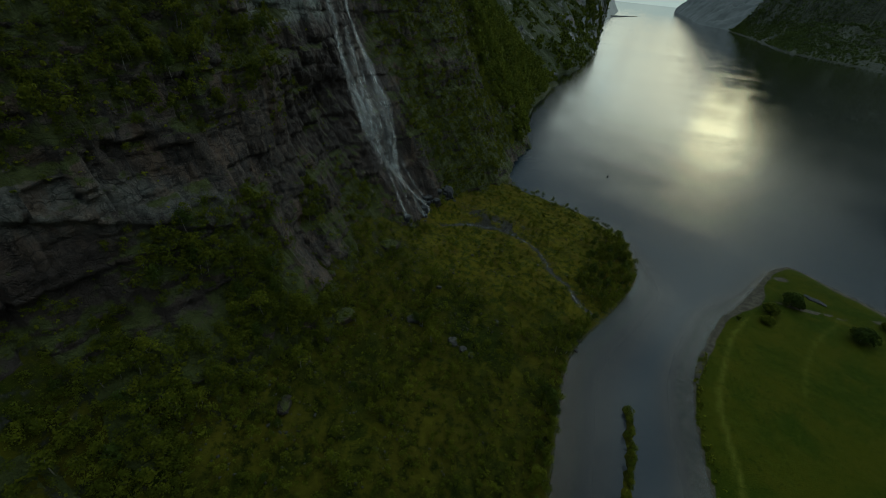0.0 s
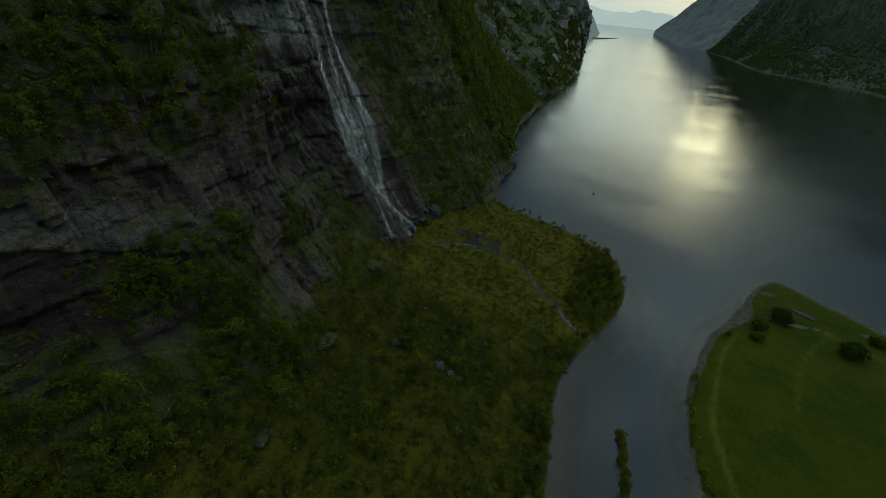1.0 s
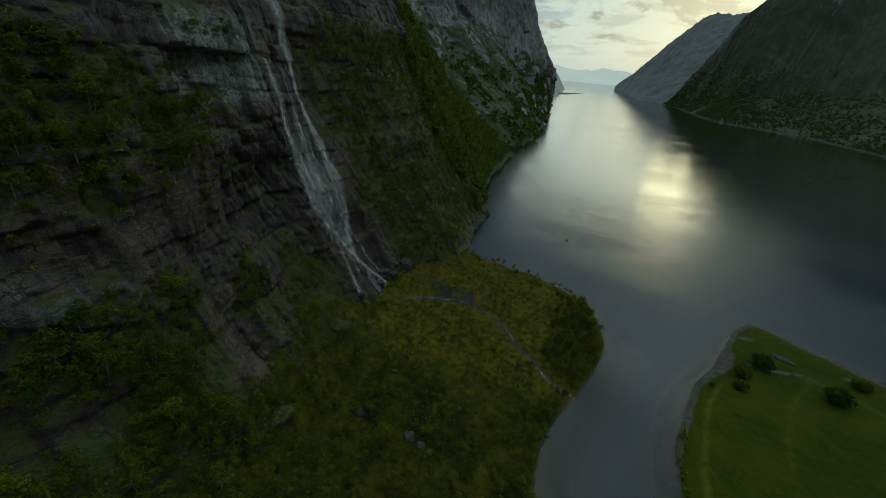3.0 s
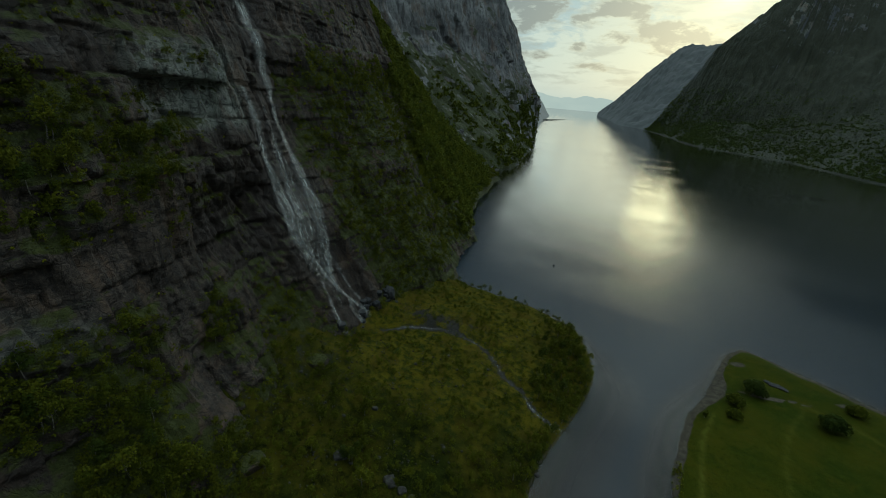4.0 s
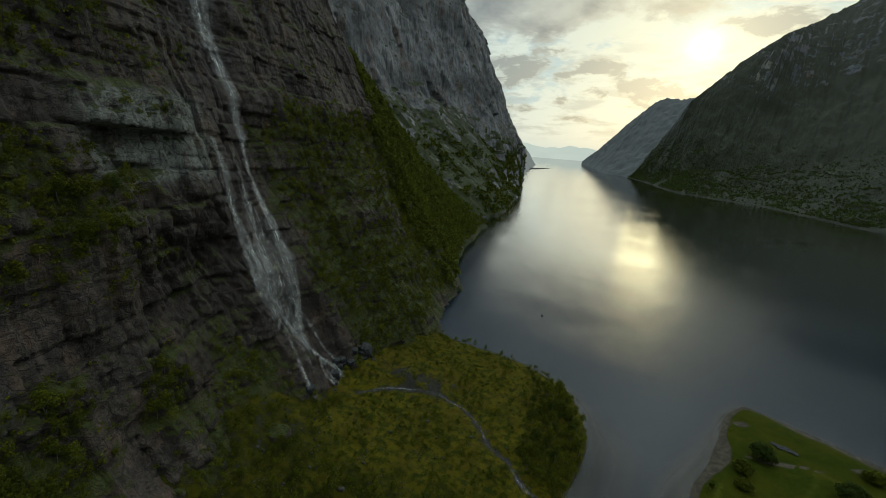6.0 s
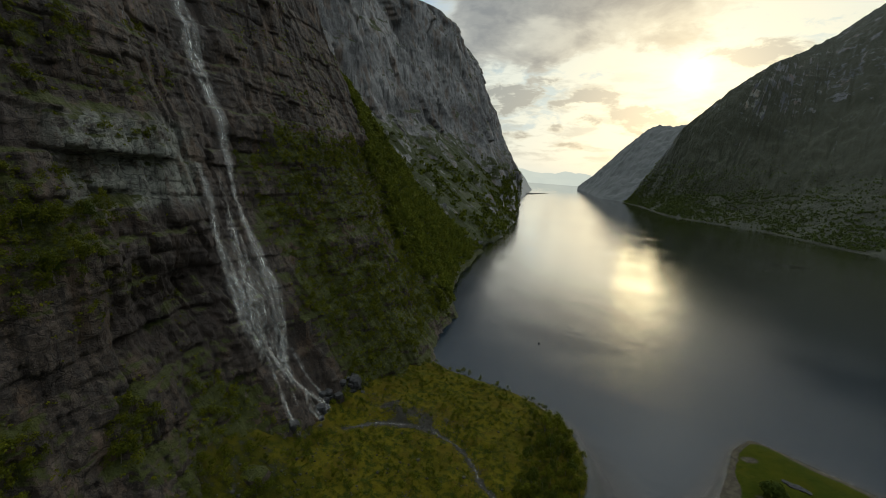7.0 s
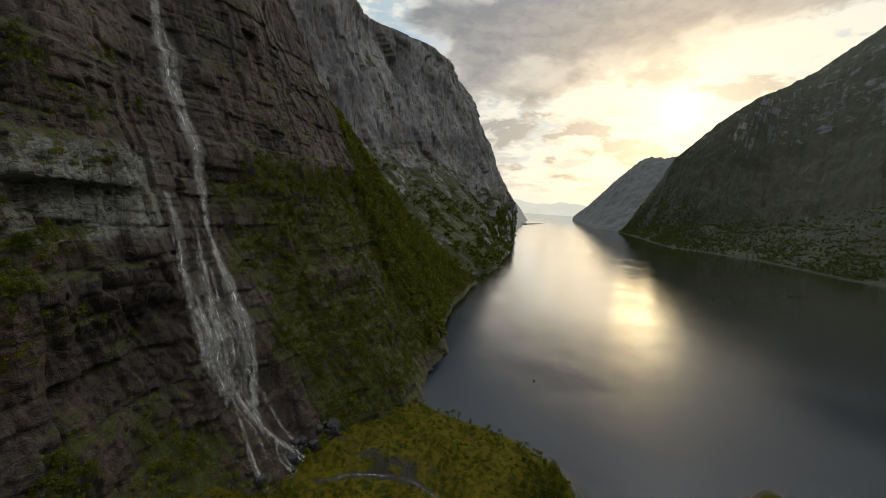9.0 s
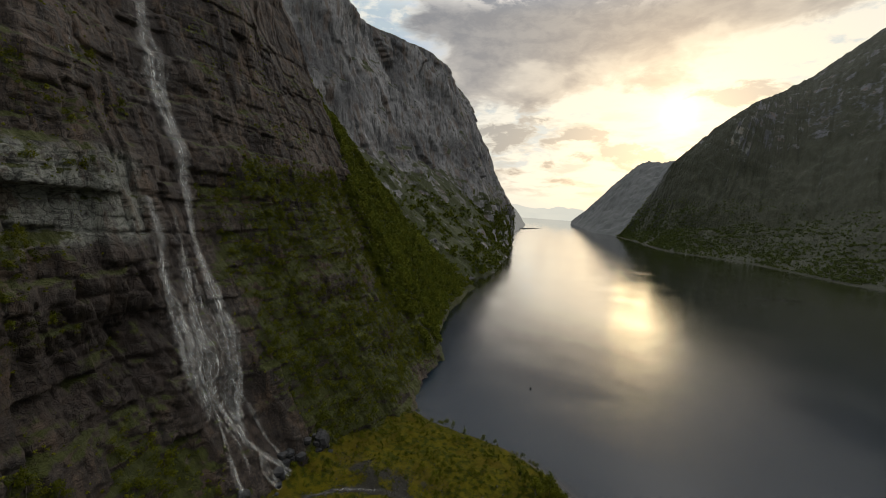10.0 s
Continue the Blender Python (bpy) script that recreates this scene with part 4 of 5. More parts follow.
def scatter(name, places, kinds, mat, label, category, parent=None):
    """Many plants that nobody could count, joined into one mesh."""
    vs, fs, tones, count = [], [], [], 0
    order = plant_rng.randint(0, len(kinds), len(places))
    for k, (tv, tf) in enumerate(kinds):
        sel = places[order == k]
        if not len(sel):
            continue
        ang = plant_rng.uniform(0, 6.283, len(sel))
        c, s = np.cos(ang)[:, None], np.sin(ang)[:, None]
        sc, tall = sel[:, 3][:, None], (sel[:, 3] * plant_rng.uniform(0.75, 1.35, len(sel)))[:, None]
        v = np.stack([(tv[None, :, 0] * c - tv[None, :, 1] * s) * sc + sel[:, 0][:, None],
                      (tv[None, :, 0] * s + tv[None, :, 1] * c) * sc + sel[:, 1][:, None],
                      tv[None, :, 2] * tall + sel[:, 2][:, None]], -1)
        f = tf[None] + (np.arange(len(sel)) * len(tv))[:, None, None] + count
        vs.append(v.reshape(-1, 3)), fs.append(f.reshape(-1, 4))
        tones.append(np.repeat(plant_rng.uniform(0, 1, len(sel)), len(tv)))
        count += len(sel) * len(tv)
    ob = mesh_object(name, np.concatenate(vs), np.concatenate(fs), mat, attrs=(("tone", np.concatenate(tones)),), flat=True)
    return tagged(ob, label, category, kind="stuff")


BUSH = [leaves(plant_rng, 1.0, 2.3, 150, 0.108, 18, 0.0) for _ in range(6)]
LOW = [leaves(plant_rng, 1.0, 1.2, 22, 0.32, 6, 0.0) for _ in range(6)]
WOOD = [leaves(plant_rng, 1.0, 2.2, 60, 0.225, 12, 0.05) for _ in range(6)]
FARWOOD = [leaves(plant_rng, 1.0, 1.7, 13, 0.5, 5, 0.0) for _ in range(5)]


def bank_places(n, size, keep):
    x, y = plant_rng.uniform(-84, 20, n), plant_rng.uniform(8, 226, n)
    d = shore_x(y) - x
    face = cliff_x(y, np.maximum(land_height(x, y), 0))
    k = (d > 0.6) & (x > face - 1) & (stream_dist(x, y) > 2.6) & keep(x, y, d)
    x, y, d = x[k], y[k], d[k]
    return np.stack([x, y, land_height(x, y) - 0.15, plant_rng.uniform(*size, len(x)) * (0.75 + 0.5 * plant_rng.uniform(size=len(x)) ** 2)], -1)


def thicket(x, y, d):
    """Thick near the river and up the talus, thin on the open fan below the fall."""
    open_fan = smooth(y, 96, 122) * (1 - smooth(x, -12, 4))
    patch_n = fbm(x / 13, y / 13, 4.0, 4)
    want = 0.62 + 0.75 * patch_n - 0.36 * open_fan + 0.35 * (1 - smooth(d, 0, 12)) + 0.25 * smooth(d, 50, 66) * (y < 110)
    return plant_rng.uniform(size=x.shape) < want


scatter("talus_shrubs", bank_places(5000, (0.7, 1.75), thicket), BUSH, MAT_LEAF, "dense green willow and birch scrub on the talus slope", "shrub")
scatter("heather_tufts", bank_places(5200, (0.28, 0.62), lambda x, y, d: plant_rng.uniform(size=x.shape) < 0.75), LOW, MAT_LEAF,
        "low green heather and grass tufts on the open ground", "heather")


def cliff_places(n, size, box, least, power=1.0):
    y, z = plant_rng.uniform(box[0], box[1], n), plant_rng.uniform(box[2], box[3], n)
    g = growth(y, z)
    slope = (cliff_x(y, z + 1.2) - cliff_x(y, z - 1.2)) / 2.4
    k = (plant_rng.uniform(size=n) < (g ** power) * np.clip(0.45 - slope * 0.75, 0, 1)) & (g > least)
    y, z, g = y[k], z[k], g[k]
    return np.stack([cliff_x(y, z) + 0.1, y, z - 0.35, plant_rng.uniform(*size, len(y)) * (0.6 + 0.6 * g)], -1)


scatter("cliff_birches", cliff_places(4300, (1.1, 2.2), (-30, 285, 8, 135), 0.42), BUSH, MAT_LEAF, "birch scrub clinging to the ledges of the cliff", "shrub")
scatter("cliff_foot_birches", np.concatenate([cliff_places(1400, (0.9, 1.9), (-10, 88, 3, 50), 0.3), cliff_places(900, (0.9, 1.8), (-10, 104, 60, 98), 0.35)]), BUSH, MAT_LEAF,
        "dense birch scrub covering the foot of the cliff", "shrub")
scatter("cliff_heather", cliff_places(19000, (0.4, 0.9), (-30, 285, 4, 185), 0.2), LOW, MAT_SHRUB, "tufts of heather and moss in the cliff's cracks", "heather")
scatter("slope_forest", cliff_places(6500, (2.1, 3.3), (270, 520, 2, 190), 0.45), WOOD, MAT_FOREST, "birch forest covering the steep slope by the fjord", "forest")


def face_woods(name, verts_of, n, size, keep, label, mat):
    co = np.empty(len(verts_of.data.vertices) * 3, np.float32)
    verts_of.data.vertices.foreach_get("co", co)
    co = co.reshape(-1, 3)
    co = co[plant_rng.randint(0, len(co), n)]
    co = co + plant_rng.normal(size=co.shape) * (3, 3, 0)
    co = co[keep(co)]
    return scatter(name, np.concatenate([co - (0, 0, 1.0), plant_rng.uniform(*size, (len(co), 1))], 1), FARWOOD, mat, label, "forest")


face_woods("far_west_woods", big, 30000, (2.4, 4.4),
           lambda c: (plant_rng.uniform(size=len(c)) < (1 - smooth(c[:, 2], 20, 190 - 0.12 * (c[:, 1] - 500))) * (0.85 + fbm(c[:, 1] / 60, c[:, 2] / 40, 1.0, 3) - 1.2 * smooth(fbm(c[:, 1] / 45, c[:, 2] / 26, 6.0, 4), 0.02, 0.2))) & (c[:, 2] > 2) & (c[:, 1] < 1250),
           "scattered woods on the ledges below the grey wall", MAT_FOREST)
east = bpy.data.objects["mountain_east"]
face_woods("east_woods", east, 48000, (2.0, 3.8),
           lambda c: (plant_rng.uniform(size=len(c)) < (1 - smooth(c[:, 2], 15, 210)) * (0.8 + 1.3 * fbm(c[:, 0] / 90, c[:, 1] / 90, 1.0, 3))) & (c[:, 2] > 1.5) & (c[:, 1] > 700),
           "dark woods on the shaded mountain side", MAT_EASTLEAF)


# ---- single trees ----
def birch(kind, h, r, n, mat):
    rng = np.random.RandomState(100 + kind)
    tree = new("birch_tree")
    v, f = trunk_mesh(rng, h, 0.022 * h)
    mesh_object("trunk", v, f, MAT_BARK, tree, "grey birch trunk")
    v, f = leaves(rng, r, h, int(1.7 * n), 0.16, 22, 0.14)
    mesh_object("crown", v, f, mat, tree, attrs=(("tone", np.repeat(rng.uniform(0, 1, int(1.7 * n)), 4)),), flat=True)
    return tree


TREES = [birch(i, h, r, n, m) for i, (h, r, n, m) in enumerate((
    (4.2, 1.5, 260, MAT_LEAF), (5.0, 1.9, 320, MAT_LEAF), (3.4, 1.5, 220, MAT_SHRUB), (4.6, 1.7, 280, MAT_DARKLEAF), (3.8, 1.7, 260, MAT_LEAF), (5.4, 2.0, 340, MAT_SHRUB)))]


def plant_trees(places, label, group):
    for i, (x, y, z, s) in enumerate(places):
        m = pose(x, y, z, 0, 0, plant_rng.uniform(0, 360))
        t = copy_thing(TREES[i % len(TREES)], m)
        t.scale = (s, s, s * plant_rng.uniform(0.85, 1.2))
        tagged(t, label, "tree", group)


spots = bank_places(2200, (0.8, 1.35), lambda x, y, d: ((d < 5) & (y < 150)) | ((x > -12) & (y > 134) & (y < 186) & (d < 20)) | ((d > 40) & (d < 70) & (y < 105) & (plant_rng.uniform(size=x.shape) < 0.3)))
plant_trees(spots[:200], "young birch with a full green crown on the river bank", "birches on the river bank")
spots = cliff_places(1400, (0.9, 1.4), (0, 100, 16, 46), 0.55)
plant_trees(spots[:70], "birch with a leafy crown rooted on a rock ledge", "birches on the cliff")
spots = cliff_places(900, (0.9, 1.3), (45, 100, 68, 94), 0.5)
plant_trees(spots[:40], "birch with a leafy crown rooted on a rock ledge", "birches on the cliff")
for t in TREES:
    for o in (*t.children_recursive, t):
        bpy.data.objects.remove(o)


def spit_tree(x, y, h, r, n, mat, label):
    rng = np.random.RandomState(int(x * 10))
    tree = new("round_tree")
    tree.matrix_basis = pose(x, y, float(land_height(np.array([x]), np.array([y]))[0]))
    v, f = trunk_mesh(rng, h * 0.8, 0.04 * h)
    mesh_object("trunk", v, f, MAT_BARK, tree)
    v, f = leaves(rng, r, h, int(n * 1.6), 0.42, 44, 0.0)
    n = int(n * 1.6)
    mesh_object("crown", v, f, mat, tree, attrs=(("tone", np.repeat(rng.uniform(0, 1, n), 4)),), flat=True)
    return tagged(tree, label, "tree")


spit_tree(75.0, 175.3, 5.0, 4.3, 1500, MAT_DARKLEAF, "broad dark green tree standing on the grassy spit")
spit_tree(66.5, 166.0, 3.4, 3.2, 700, MAT_LEAF, "low loose green bush beside the sandy beach")
spit_tree(64.6, 157.6, 2.4, 2.8, 400, MAT_LEAF, "small green bush at the meadow's edge")
spit_tree(94.8, 164.7, 5.2, 4.5, 1600, MAT_DARKLEAF, "broad dark green tree standing on the meadow")
spit_tree(107.3, 178.3, 3.4, 3.5, 800, MAT_LEAF, "wide green bush near the gravel shore")
spit_tree(54.9, 153.7, 3.0, 0.9, 120, MAT_LEAF, "thin young sapling on the sandy beach")

# reeds and willow along the islet and the spit's river edge
iy = plant_rng.uniform(40, 94, 420)
ix = 23.5 + 1.5 * np.sin(iy / 9) + plant_rng.normal(size=420) * 0.8
iz = land_height(ix, iy)
k_in = iz > 0.05
scatter("islet_willows", np.stack([ix, iy, iz - 0.1, plant_rng.uniform(0.5, 1.15, 420)], -1)[k_in][:150], BUSH, MAT_SHRUB, "willow scrub on the narrow grassy river islet", "shrub")
ey = plant_rng.uniform(40, 128, 900)
ex = plant_rng.uniform(38, 52, 900)
es = spit_edge(ex, ey) + 0.9 * fbm(ex / 9, ey / 9, 5.0, 3)
k_in = (es > 0.3) & (es < 2.2)
scatter("spit_edge_tufts", np.stack([ex, ey, land_height(ex, ey) - 0.1, plant_rng.uniform(0.35, 0.9, 900)], -1)[k_in], LOW, MAT_SHRUB, "dark tufts along the meadow's river edge", "shrub")


# ---- stones ----
def stone(rng, r, mat, name="boulder"):
    bm = bmesh.new()
    bmesh.ops.create_icosphere(bm, subdivisions=2, radius=r)
    off = rng.uniform(0, 50, 3)
    sq = rng.uniform(0.65, 1.2, 3)
    for v in bm.verts:
        p = np.array(v.co) / r
        cut = np.round(p * 1.45) / 1.45
        p = p * 0.62 + cut * 0.38
        p = p * (1 + 0.22 * float(perlin(p[0] * 1.5 + off[0], p[1] * 1.5 + off[1], p[2] * 1.5 + off[2])))
        v.co = Vector(p * sq * (1, 1, 0.75) * r)
    me = bpy.data.meshes.new(name)
    bm.to_mesh(me)
    bm.free()
    me.materials.append(mat)
    return me


stone_rng = np.random.RandomState(5)
WET = [stone(stone_rng, 1.0, MAT_SLAB) for _ in range(5)]
STONES = [stone(stone_rng, 1.0, MAT_BOULDER) for _ in range(8)]


def put_stone(x, y, z, s, label, group=""):
    ob = new("boulder", STONES[stone_rng.randint(0, 8)])
    ob.matrix_basis = pose(x, y, z, 0, 0, stone_rng.uniform(0, 360))
    ob.scale = (s, s * stone_rng.uniform(0.8, 1.2), s)
    return tagged(ob, label, "boulder", group)


for x, y, s in ((-45.5, 85, 2.0), (-31, 85, 1.7), (-27, 84, 1.3), (-24, 83, 1.0), (4.3, 106.8, 0.8), (4.6, 81.5, 0.9), (-37, 90, 1.0), (-22, 101, 1.0), (-46, 104, 1.1)):
    z = float(land_height(np.array([float(x)]), np.array([float(y)]))[0])
    put_stone(x, y, z + 0.15 * s, s, "weathered grey boulder lying in the scrub", "boulders on the bank")
rock_by_fall = put_stone(-73.5, 166, 10.5, 4.2, "house-sized dark boulder beside the waterfall's foot")
rock_by_fall.data = stone(stone_rng, 1.0, MAT_SLAB)
for _ in range(34):
    y = float(stone_rng.uniform(124, 168))
    zf = float(stone_rng.uniform(1.5, 14) if y > 132 else stone_rng.uniform(3, 9))
    x = float(cliff_x(np.array([y]), np.array([zf]))[0]) + 0.6
    s = float(stone_rng.uniform(0.8, 2.3))
    ob = put_stone(x, y, zf - 0.2 * s, s, "dark wet boulder at the waterfall's foot", "boulders below the fall")
    ob.data = WET[stone_rng.randint(0, 5)]
bx2, by2 = stone_rng.uniform(-78, 8, 900), stone_rng.uniform(20, 205, 900)
far_in = shore_x(by2) - bx2
ok2 = (far_in > 2) & (stone_rng.uniform(size=900) < 0.10 + 0.35 * smooth(far_in, 45, 70) + 0.3 * np.exp(-((by2 - 130) / 22) ** 2))
for x, y in list(zip(bx2[ok2], by2[ok2]))[:120]:
    z = float(land_height(np.array([x]), np.array([y]))[0])
    s = float(stone_rng.uniform(0.25, 0.75) ** 1.3)
    put_stone(x, y, z + 0.1 * s, s, "small weathered grey boulder in heather", "boulders on the bank")

# bare outcrops breaking through the talus below the cliff
for x, y, sx_, sy_, sz_, turn in ((-66, 62, 4.5, 6.0, 5.0, 20), (-61, 70, 3.0, 4.0, 3.2, -15), (-75, 41, 3.0, 9.0, 3.6, 12), (-70, 50, 3.4, 4.6, 3.0, 40), (-70, 108, 4.0, 5.0, 3.6, 0), (-55, 40, 2.6, 4.2, 2.2, 30)):
    ob = new("rock_outcrop", stone(stone_rng, 1.0, MAT_CLIFF, "rock_outcrop"))
    ob.matrix_basis = pose(x, y, float(land_height(np.array([float(x)]), np.array([float(y)]))[0]) + 0.1 * sz_, 0, 0, turn)
    ob.scale = (sx_, sy_, sz_)
    tagged(ob, "dark cracked rock outcrop among the birch scrub", "rock", "outcrops on the talus")

# gravel along the stream and scree under the cliff
pebble_v = np.array([(1, 0, 0), (0, 1, 0), (-1, 0, 0), (0, -1, 0), (0, 0, 0.8), (0, 0, -0.6)], float)
pebble_f = np.array([(0, 1, 4, 4), (1, 2, 4, 4), (2, 3, 4, 4), (3, 0, 4, 4), (1, 0, 5, 5), (2, 1, 5, 5), (3, 2, 5, 5), (0, 3, 5, 5)])[:, :3]


def pebbles(name, x, y, size, label):
    n = len(x)
    s = stone_rng.uniform(*size, (n, 1, 1)) * stone_rng.uniform(0.6, 1.2, (n, 1, 3))
    ang = stone_rng.uniform(0, 6.28, (n, 1))
    v = pebble_v[None] * s + stone_rng.normal(size=(n, 6, 3)) * 0.12 * s
    v = np.stack([v[..., 0] * np.cos(ang) - v[..., 1] * np.sin(ang) + x[:, None], v[..., 0] * np.sin(ang) + v[..., 1] * np.cos(ang) + y[:, None],
                  v[..., 2] + land_height(x, y)[:, None]], -1)
    f = pebble_f[None] + (np.arange(n) * 6)[:, None, None]
    return tagged(mesh_object(name, v.reshape(-1, 3), f.reshape(-1, 3), MAT_PEBBLE, flat=True), label, "stones", kind="stuff")


px, py = stone_rng.uniform(-72, 12, 30000), stone_rng.uniform(118, 182, 30000)
kk = (stone_rng.uniform(size=30000) < (0.4 + 0.8 * fbm(px / 4, py / 4, 2.0, 3)) * np.exp(-(stream_dist(px, py) / 1.9) ** 2) + 0.35 * np.exp(-((px + 48) / 20) ** 2 - ((py - 166) / 6) ** 2)) & (shore_x(py) - px > 0)
pebbles("stream_gravel", px[kk], py[kk], (0.10, 0.38), "grey gravel and cobbles along the stream")
px, py = stone_rng.uniform(-80, -10, 14000), stone_rng.uniform(10, 140, 14000)
kk = stone_rng.uniform(size=14000) < 0.25 * smooth(fbm(px / 9, py / 9, 7.0, 3), 0.05, 0.4) + 0.12 * smooth(shore_x(py) - px, 55, 75)
pebbles("scree", px[kk], py[kk], (0.14, 0.5), "scattered grey scree on the talus")

# dark slabs on the spit
for dx, dy, s, tilt in ((0, 0, 1.6, 8), (1.9, -0.8, 1.2, -6), (-1.6, 0.9, 1.3, 12), (3.2, -1.6, 1.0, 4)):
    ob = new("stone_slab", stone(stone_rng, s, MAT_SLAB, "stone_slab"))
    ob.matrix_basis = pose(84.7 + dx, 185 + dy, 1.9, tilt, 0, 20 * dx)
    ob.scale = (1.5, 0.9, 0.35)
    tagged(ob, "flat dark grey stone slab lying in the grass", "stone", "slabs on the spit")


# ---- the waterfall and the stream ----
def strand(name, pts, widths, mat, parent, lift=0.45, cols=7, wander=0.35, seed=0.0):
    """Falling water down the rock: a bulging band that leaps over the hollows."""
    pts = np.array(pts, float)
    seg = np.concatenate([[0], np.cumsum(np.hypot(*np.diff(pts, axis=0).T))])
    s = np.arange(0, seg[-1], 0.7)
    y, z = np.interp(s, seg, pts[:, 0]), np.interp(s, seg, pts[:, 1])
    y = y + wander * perlin(s / 9, 0.5 + seed, pts[0, 0]) + 0.4 * wander * perlin(s / 2.5, 2.5 + seed, pts[0, 0])
    wd = np.interp(s, seg, np.interp(np.linspace(0, 1, len(pts)), np.linspace(0, 1, len(widths)), widths))
    wd = wd * (1 + 0.35 * perlin(s / 4, 7.0, pts[0, 1]))
    u = np.linspace(0, 1, cols)
    yy = y[:, None] + (u - 0.5)[None] * wd[:, None]
    zz = np.repeat(z[:, None], cols, 1)
    x = cliff_x(yy, np.maximum(zz, 0.2))
    for _ in range(2):
        x = np.maximum(x, np.concatenate([x[:1], x[:-1] + 0.04], 0))
        x = np.maximum(x, 0.5 * (np.roll(x, 2, 0) + np.roll(x, -2, 0)) * (np.arange(len(s)) > 2)[:, None] * (np.arange(len(s)) < len(s) - 2)[:, None] + -1e3 * ((np.arange(len(s)) <= 2) | (np.arange(len(s)) >= len(s) - 2))[:, None])
    pad = np.concatenate([np.repeat(x[:1], 5, 0), x, np.repeat(x[-1:], 5, 0)], 0)
    x = np.maximum(sum(pad[i:i + len(s)] for i in range(11)) / 11, x * 0.5 + 0.5 * sum(pad[i:i + len(s)] for i in range(11)) / 11)
    x = x + lift + 0.35 * np.sin(np.pi * u)[None]
    uv = np.stack([(u - 0.5)[None] * wd[:, None] + pts[0, 0] + 7 * seed, np.repeat(s[:, None], cols, 1) + 11 * seed], -1).reshape(-1, 2)
    f = grid_faces(len(s), cols)
    side = np.repeat((4 * u * (1 - u))[None], len(s), 0)
    return mesh_object(name, np.stack([x, yy, zz], -1).reshape(-1, 3), f, mat, parent, uv=uv, attrs=(("side", side),))


def torrent(name, pts, widths, parent, layers, lift=0.45, seed=0):
    """A torn band of falling water: thin see-through layers one before the other, and a few finer threads."""
    rng = np.random.RandomState(seed)
    for i in range(layers):
        off = rng.uniform(-0.25, 0.25) * float(np.mean(widths))
        strand(name if i == 0 else "spray", [(p[0] + off, p[1]) for p in pts], [rng.uniform(2.4, 4.2) * a for a in widths], MAT_FALL, parent,
               lift * 0.5 + 0.22 * i, 9, 0.3, 2.3 * i + seed)


fall = new("waterfall")
fall.matrix_basis = pose(0, 0, 0)
tagged(fall, "tall white waterfall splitting into strands down the wet cliff", "waterfall")
torrent("upper_fall", [(169, 200), (165, 168), (162, 146), (158.5, 127)], (2.0, 2.2, 2.8, 3.4), fall, 3, seed=1)
torrent("upper_chute", [(158.5, 128), (159, 121), (157, 107), (155, 99)], (3.0, 2.0, 1.6, 1.6), fall, 3, seed=2)
torrent("main_strand", [(155, 99), (153, 85), (151.5, 74), (151, 63), (150, 51), (147.5, 41), (146, 34), (142.5, 27)], (1.4, 1.6, 1.9, 2.0, 2.0, 1.9, 1.5), fall, 3, seed=3)
torrent("left_strand", [(138, 95), (138, 86), (135.5, 74), (135, 63), (135, 53), (133.4, 44), (133.2, 38), (133.4, 31)], (0.7, 1.0, 1.5, 1.9, 2.2, 1.8, 0.7), fall, 3, seed=4)
torrent("middle_strand", [(146, 91), (145, 82), (143.5, 68), (141, 58), (139, 49), (138, 38), (139, 32)], (0.5, 0.8, 1.2, 1.5, 1.3, 0.7), fall, 2, 0.3, seed=5)
strand("veil", [(145, 78), (143, 68), (142, 58), (141, 46), (139.5, 38), (139, 31)], (4, 9, 14, 16, 16, 11), MAT_VEIL, fall, 0.3, 19)
torrent("lower_cascade", [(140, 33), (140, 27), (140, 22), (143, 17), (146, 13), (148, 9), (150, 5), (151, 3.2)], (2.6, 1.1, 0.9, 1.0, 1.2, 1.5, 2.2), fall, 3, seed=6)
torrent("side_cascade", [(136, 31), (135, 27), (133, 22), (132.5, 17), (132, 12), (132.5, 8)], (0.5, 0.5, 0.6, 0.8, 0.7), fall, 3, seed=7)
torrent("ledge_strand", [(136.5, 41), (135.5, 34), (136.5, 29), (137.5, 23), (137, 15)], (0.9, 0.8, 0.6, 0.5, 0.4), fall, 2, seed=9)
torrent("ledge_strand", [(145, 38), (146.5, 31), (147.5, 24), (148.5, 17), (149.5, 10)], (0.8, 0.7, 0.6, 0.5, 0.6), fall, 2, seed=10)
torrent("foot_fan", [(146.5, 14), (150, 8.5), (153.5, 4)], (0.9, 1.0, 1.0), fall, 2, seed=11)
torrent("foot_spray", [(142.5, 18), (141.5, 13), (143, 9), (144, 5.5)], (0.8, 1.0, 1.3, 1.4), fall, 3, seed=8)
strand("thin_thread", [(131, 158), (129, 144), (124.5, 135), (122, 127), (122, 120)], (0.7, 0.6, 0.8, 0.5), MAT_VEIL, fall, 0.3, 4)
strand("thin_thread", [(147, 160), (145, 147), (143, 137), (141, 128)], (0.8, 0.7, 0.9, 0.6), MAT_VEIL, fall, 0.3, 4)
strand("thin_thread", [(134, 119), (134.5, 112), (135.5, 106), (137, 97)], (0.5, 0.6, 0.5), MAT_VEIL, fall, 0.3, 4)

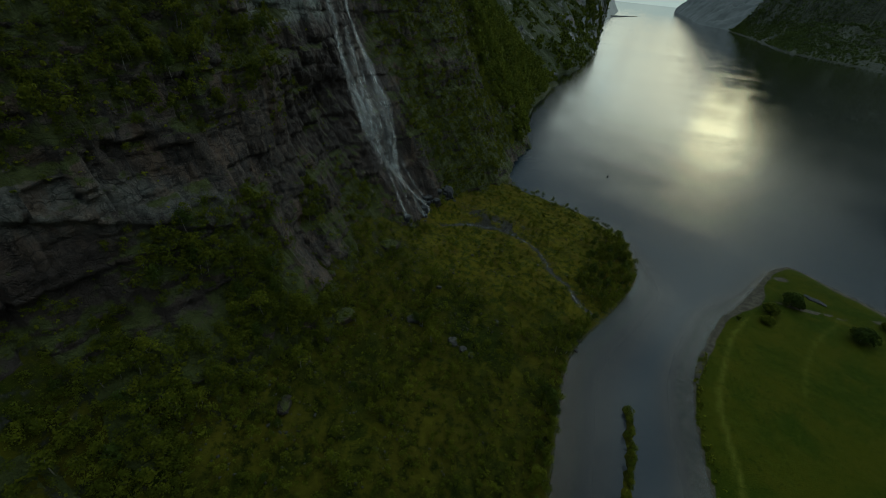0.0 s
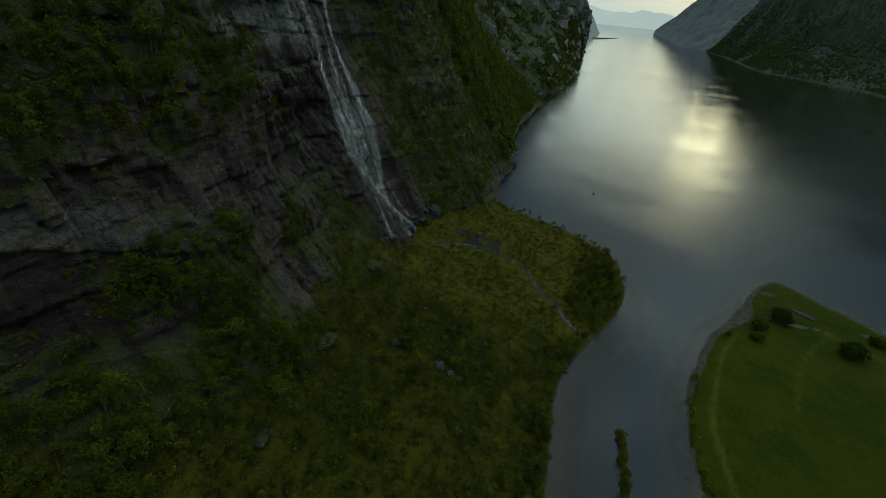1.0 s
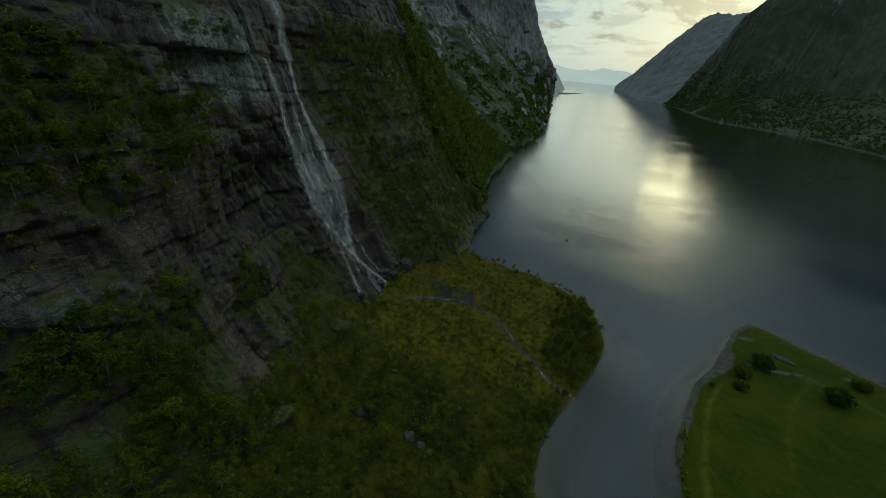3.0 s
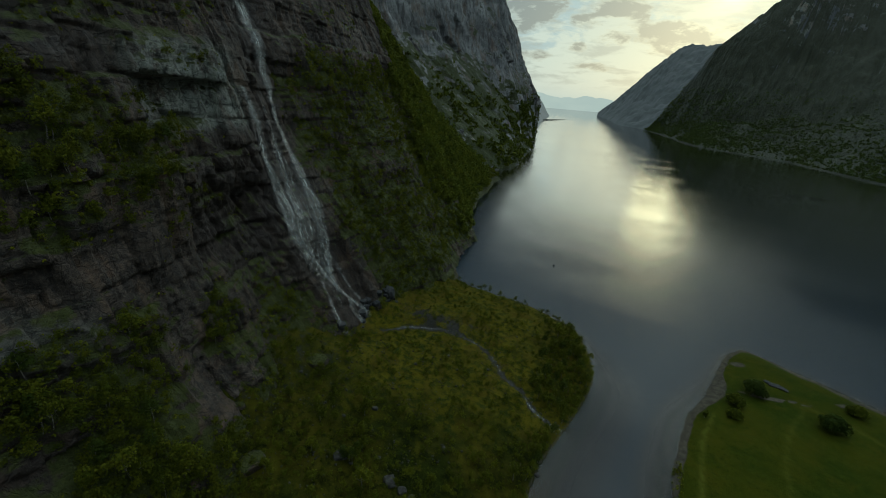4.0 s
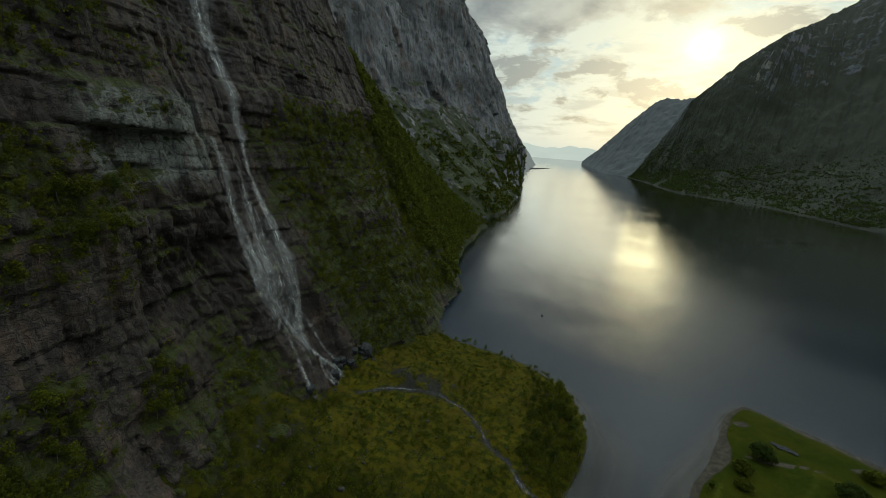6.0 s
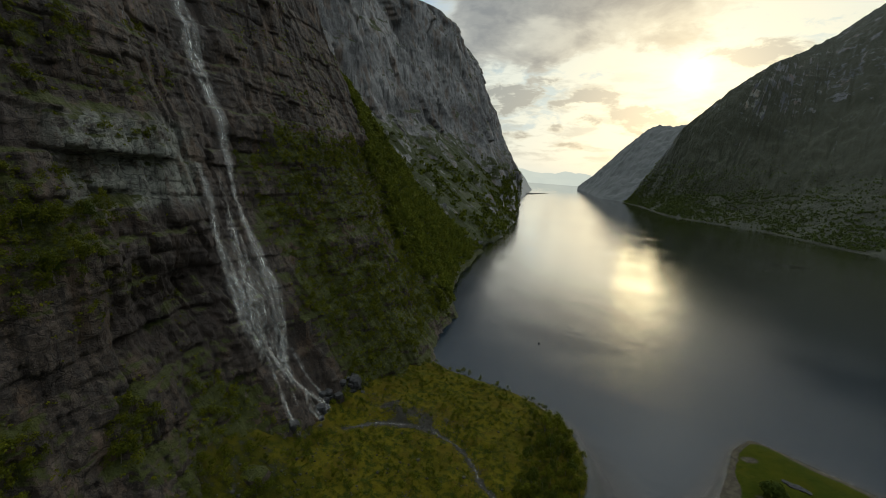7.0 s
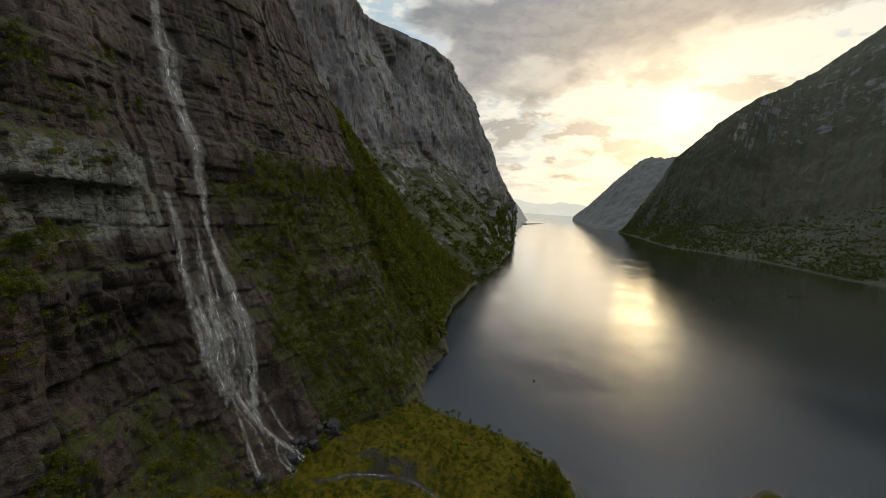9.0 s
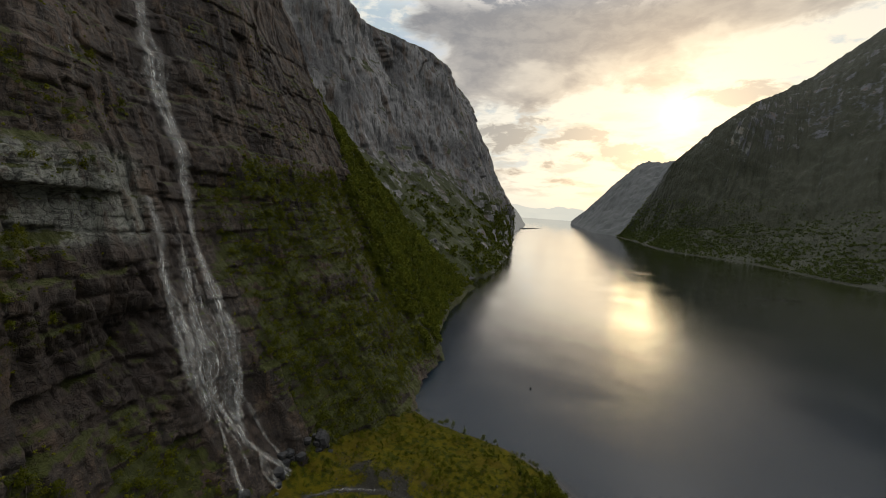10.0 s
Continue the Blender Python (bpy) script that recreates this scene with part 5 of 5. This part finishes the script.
far_fall = new("distant_waterfall")
tagged(far_fall, "thin white waterfall down the gully of the grey wall", "waterfall")
fz = np.linspace(372, 270, 60)
fy = np.interp(fz, (270, 372), (614, 671)) + 1.5 * perlin(fz / 14, 0.5, 0.5)
face_x = table_at(fy, fz, BIG_Y, BIG_Z, BIG_X) + 8
fw = 0.6 + 0.3 * perlin(fz / 9, 4.0, 0.5)
mesh_object("water_thread", np.stack([np.stack([face_x, fy - fw, fz], -1), np.stack([face_x + 1.2, fy, fz], -1), np.stack([face_x, fy + fw, fz], -1)], 1).reshape(-1, 3),
            grid_faces(60, 3), MAT_FALL, far_fall, uv=np.stack([np.tile((0.0, 0.5, 1.0), 60), np.repeat(372 - fz, 3)], -1), attrs=(("side", np.tile((0.6, 1.6, 0.6), 60)),))

stream_pts = np.array(STREAM, float)
seg = np.concatenate([[0], np.cumsum(np.hypot(*np.diff(stream_pts, axis=0).T))])
ss = np.arange(0, seg[-1], 0.5)
sx, sy = curve_at(ss, seg, stream_pts[:, 0]), curve_at(ss, seg, stream_pts[:, 1])
tx2, ty2 = np.gradient(sx), np.gradient(sy)
ln = np.hypot(tx2, ty2)
u = np.linspace(0, 1, 6)
half = (0.62 + 0.75 * perlin(ss / 5, 1.5, 0.5))[:, None] * (u - 0.5)[None] * 2
xx, yy = sx[:, None] - ty2[:, None] / ln[:, None] * half, sy[:, None] + tx2[:, None] / ln[:, None] * half
zz = land_height(xx, yy) + 0.14
stream = mesh_object("water_stream", np.stack([xx, yy, zz], -1).reshape(-1, 3), grid_faces(len(ss), 6), MAT_STREAM,
                     uv=np.stack([np.repeat(u[None] * 1.6, len(ss), 0), np.repeat(ss[:, None], 6, 1) * 4], -1).reshape(-1, 2), attrs=(("side", np.repeat((4 * u * (1 - u))[None], len(ss), 0)),))
tagged(stream, "shallow stream foaming over stones to the river", "stream", kind="structure")

buoy = new("buoy")
buoy.matrix_basis = pose(-9, 268, 0)
tagged(buoy, "small dark mooring buoy floating on the fjord", "buoy")
ring = np.linspace(0, 2 * np.pi, 13)[:-1]
prof = ((0.0, -0.5), (0.45, -0.4), (0.6, 0.0), (0.5, 0.35), (0.2, 0.55), (0.12, 1.1), (0.0, 1.15))
bv = np.concatenate([np.stack([r * np.cos(ring), r * np.sin(ring), np.full(12, z)], -1) for r, z in prof])
bf = [(i * 12 + j, i * 12 + (j + 1) % 12, (i + 1) * 12 + (j + 1) % 12, (i + 1) * 12 + j) for i in range(len(prof) - 1) for j in range(12)]
mesh_object("float", bv, np.array(bf), MAT_SLAB, buoy)
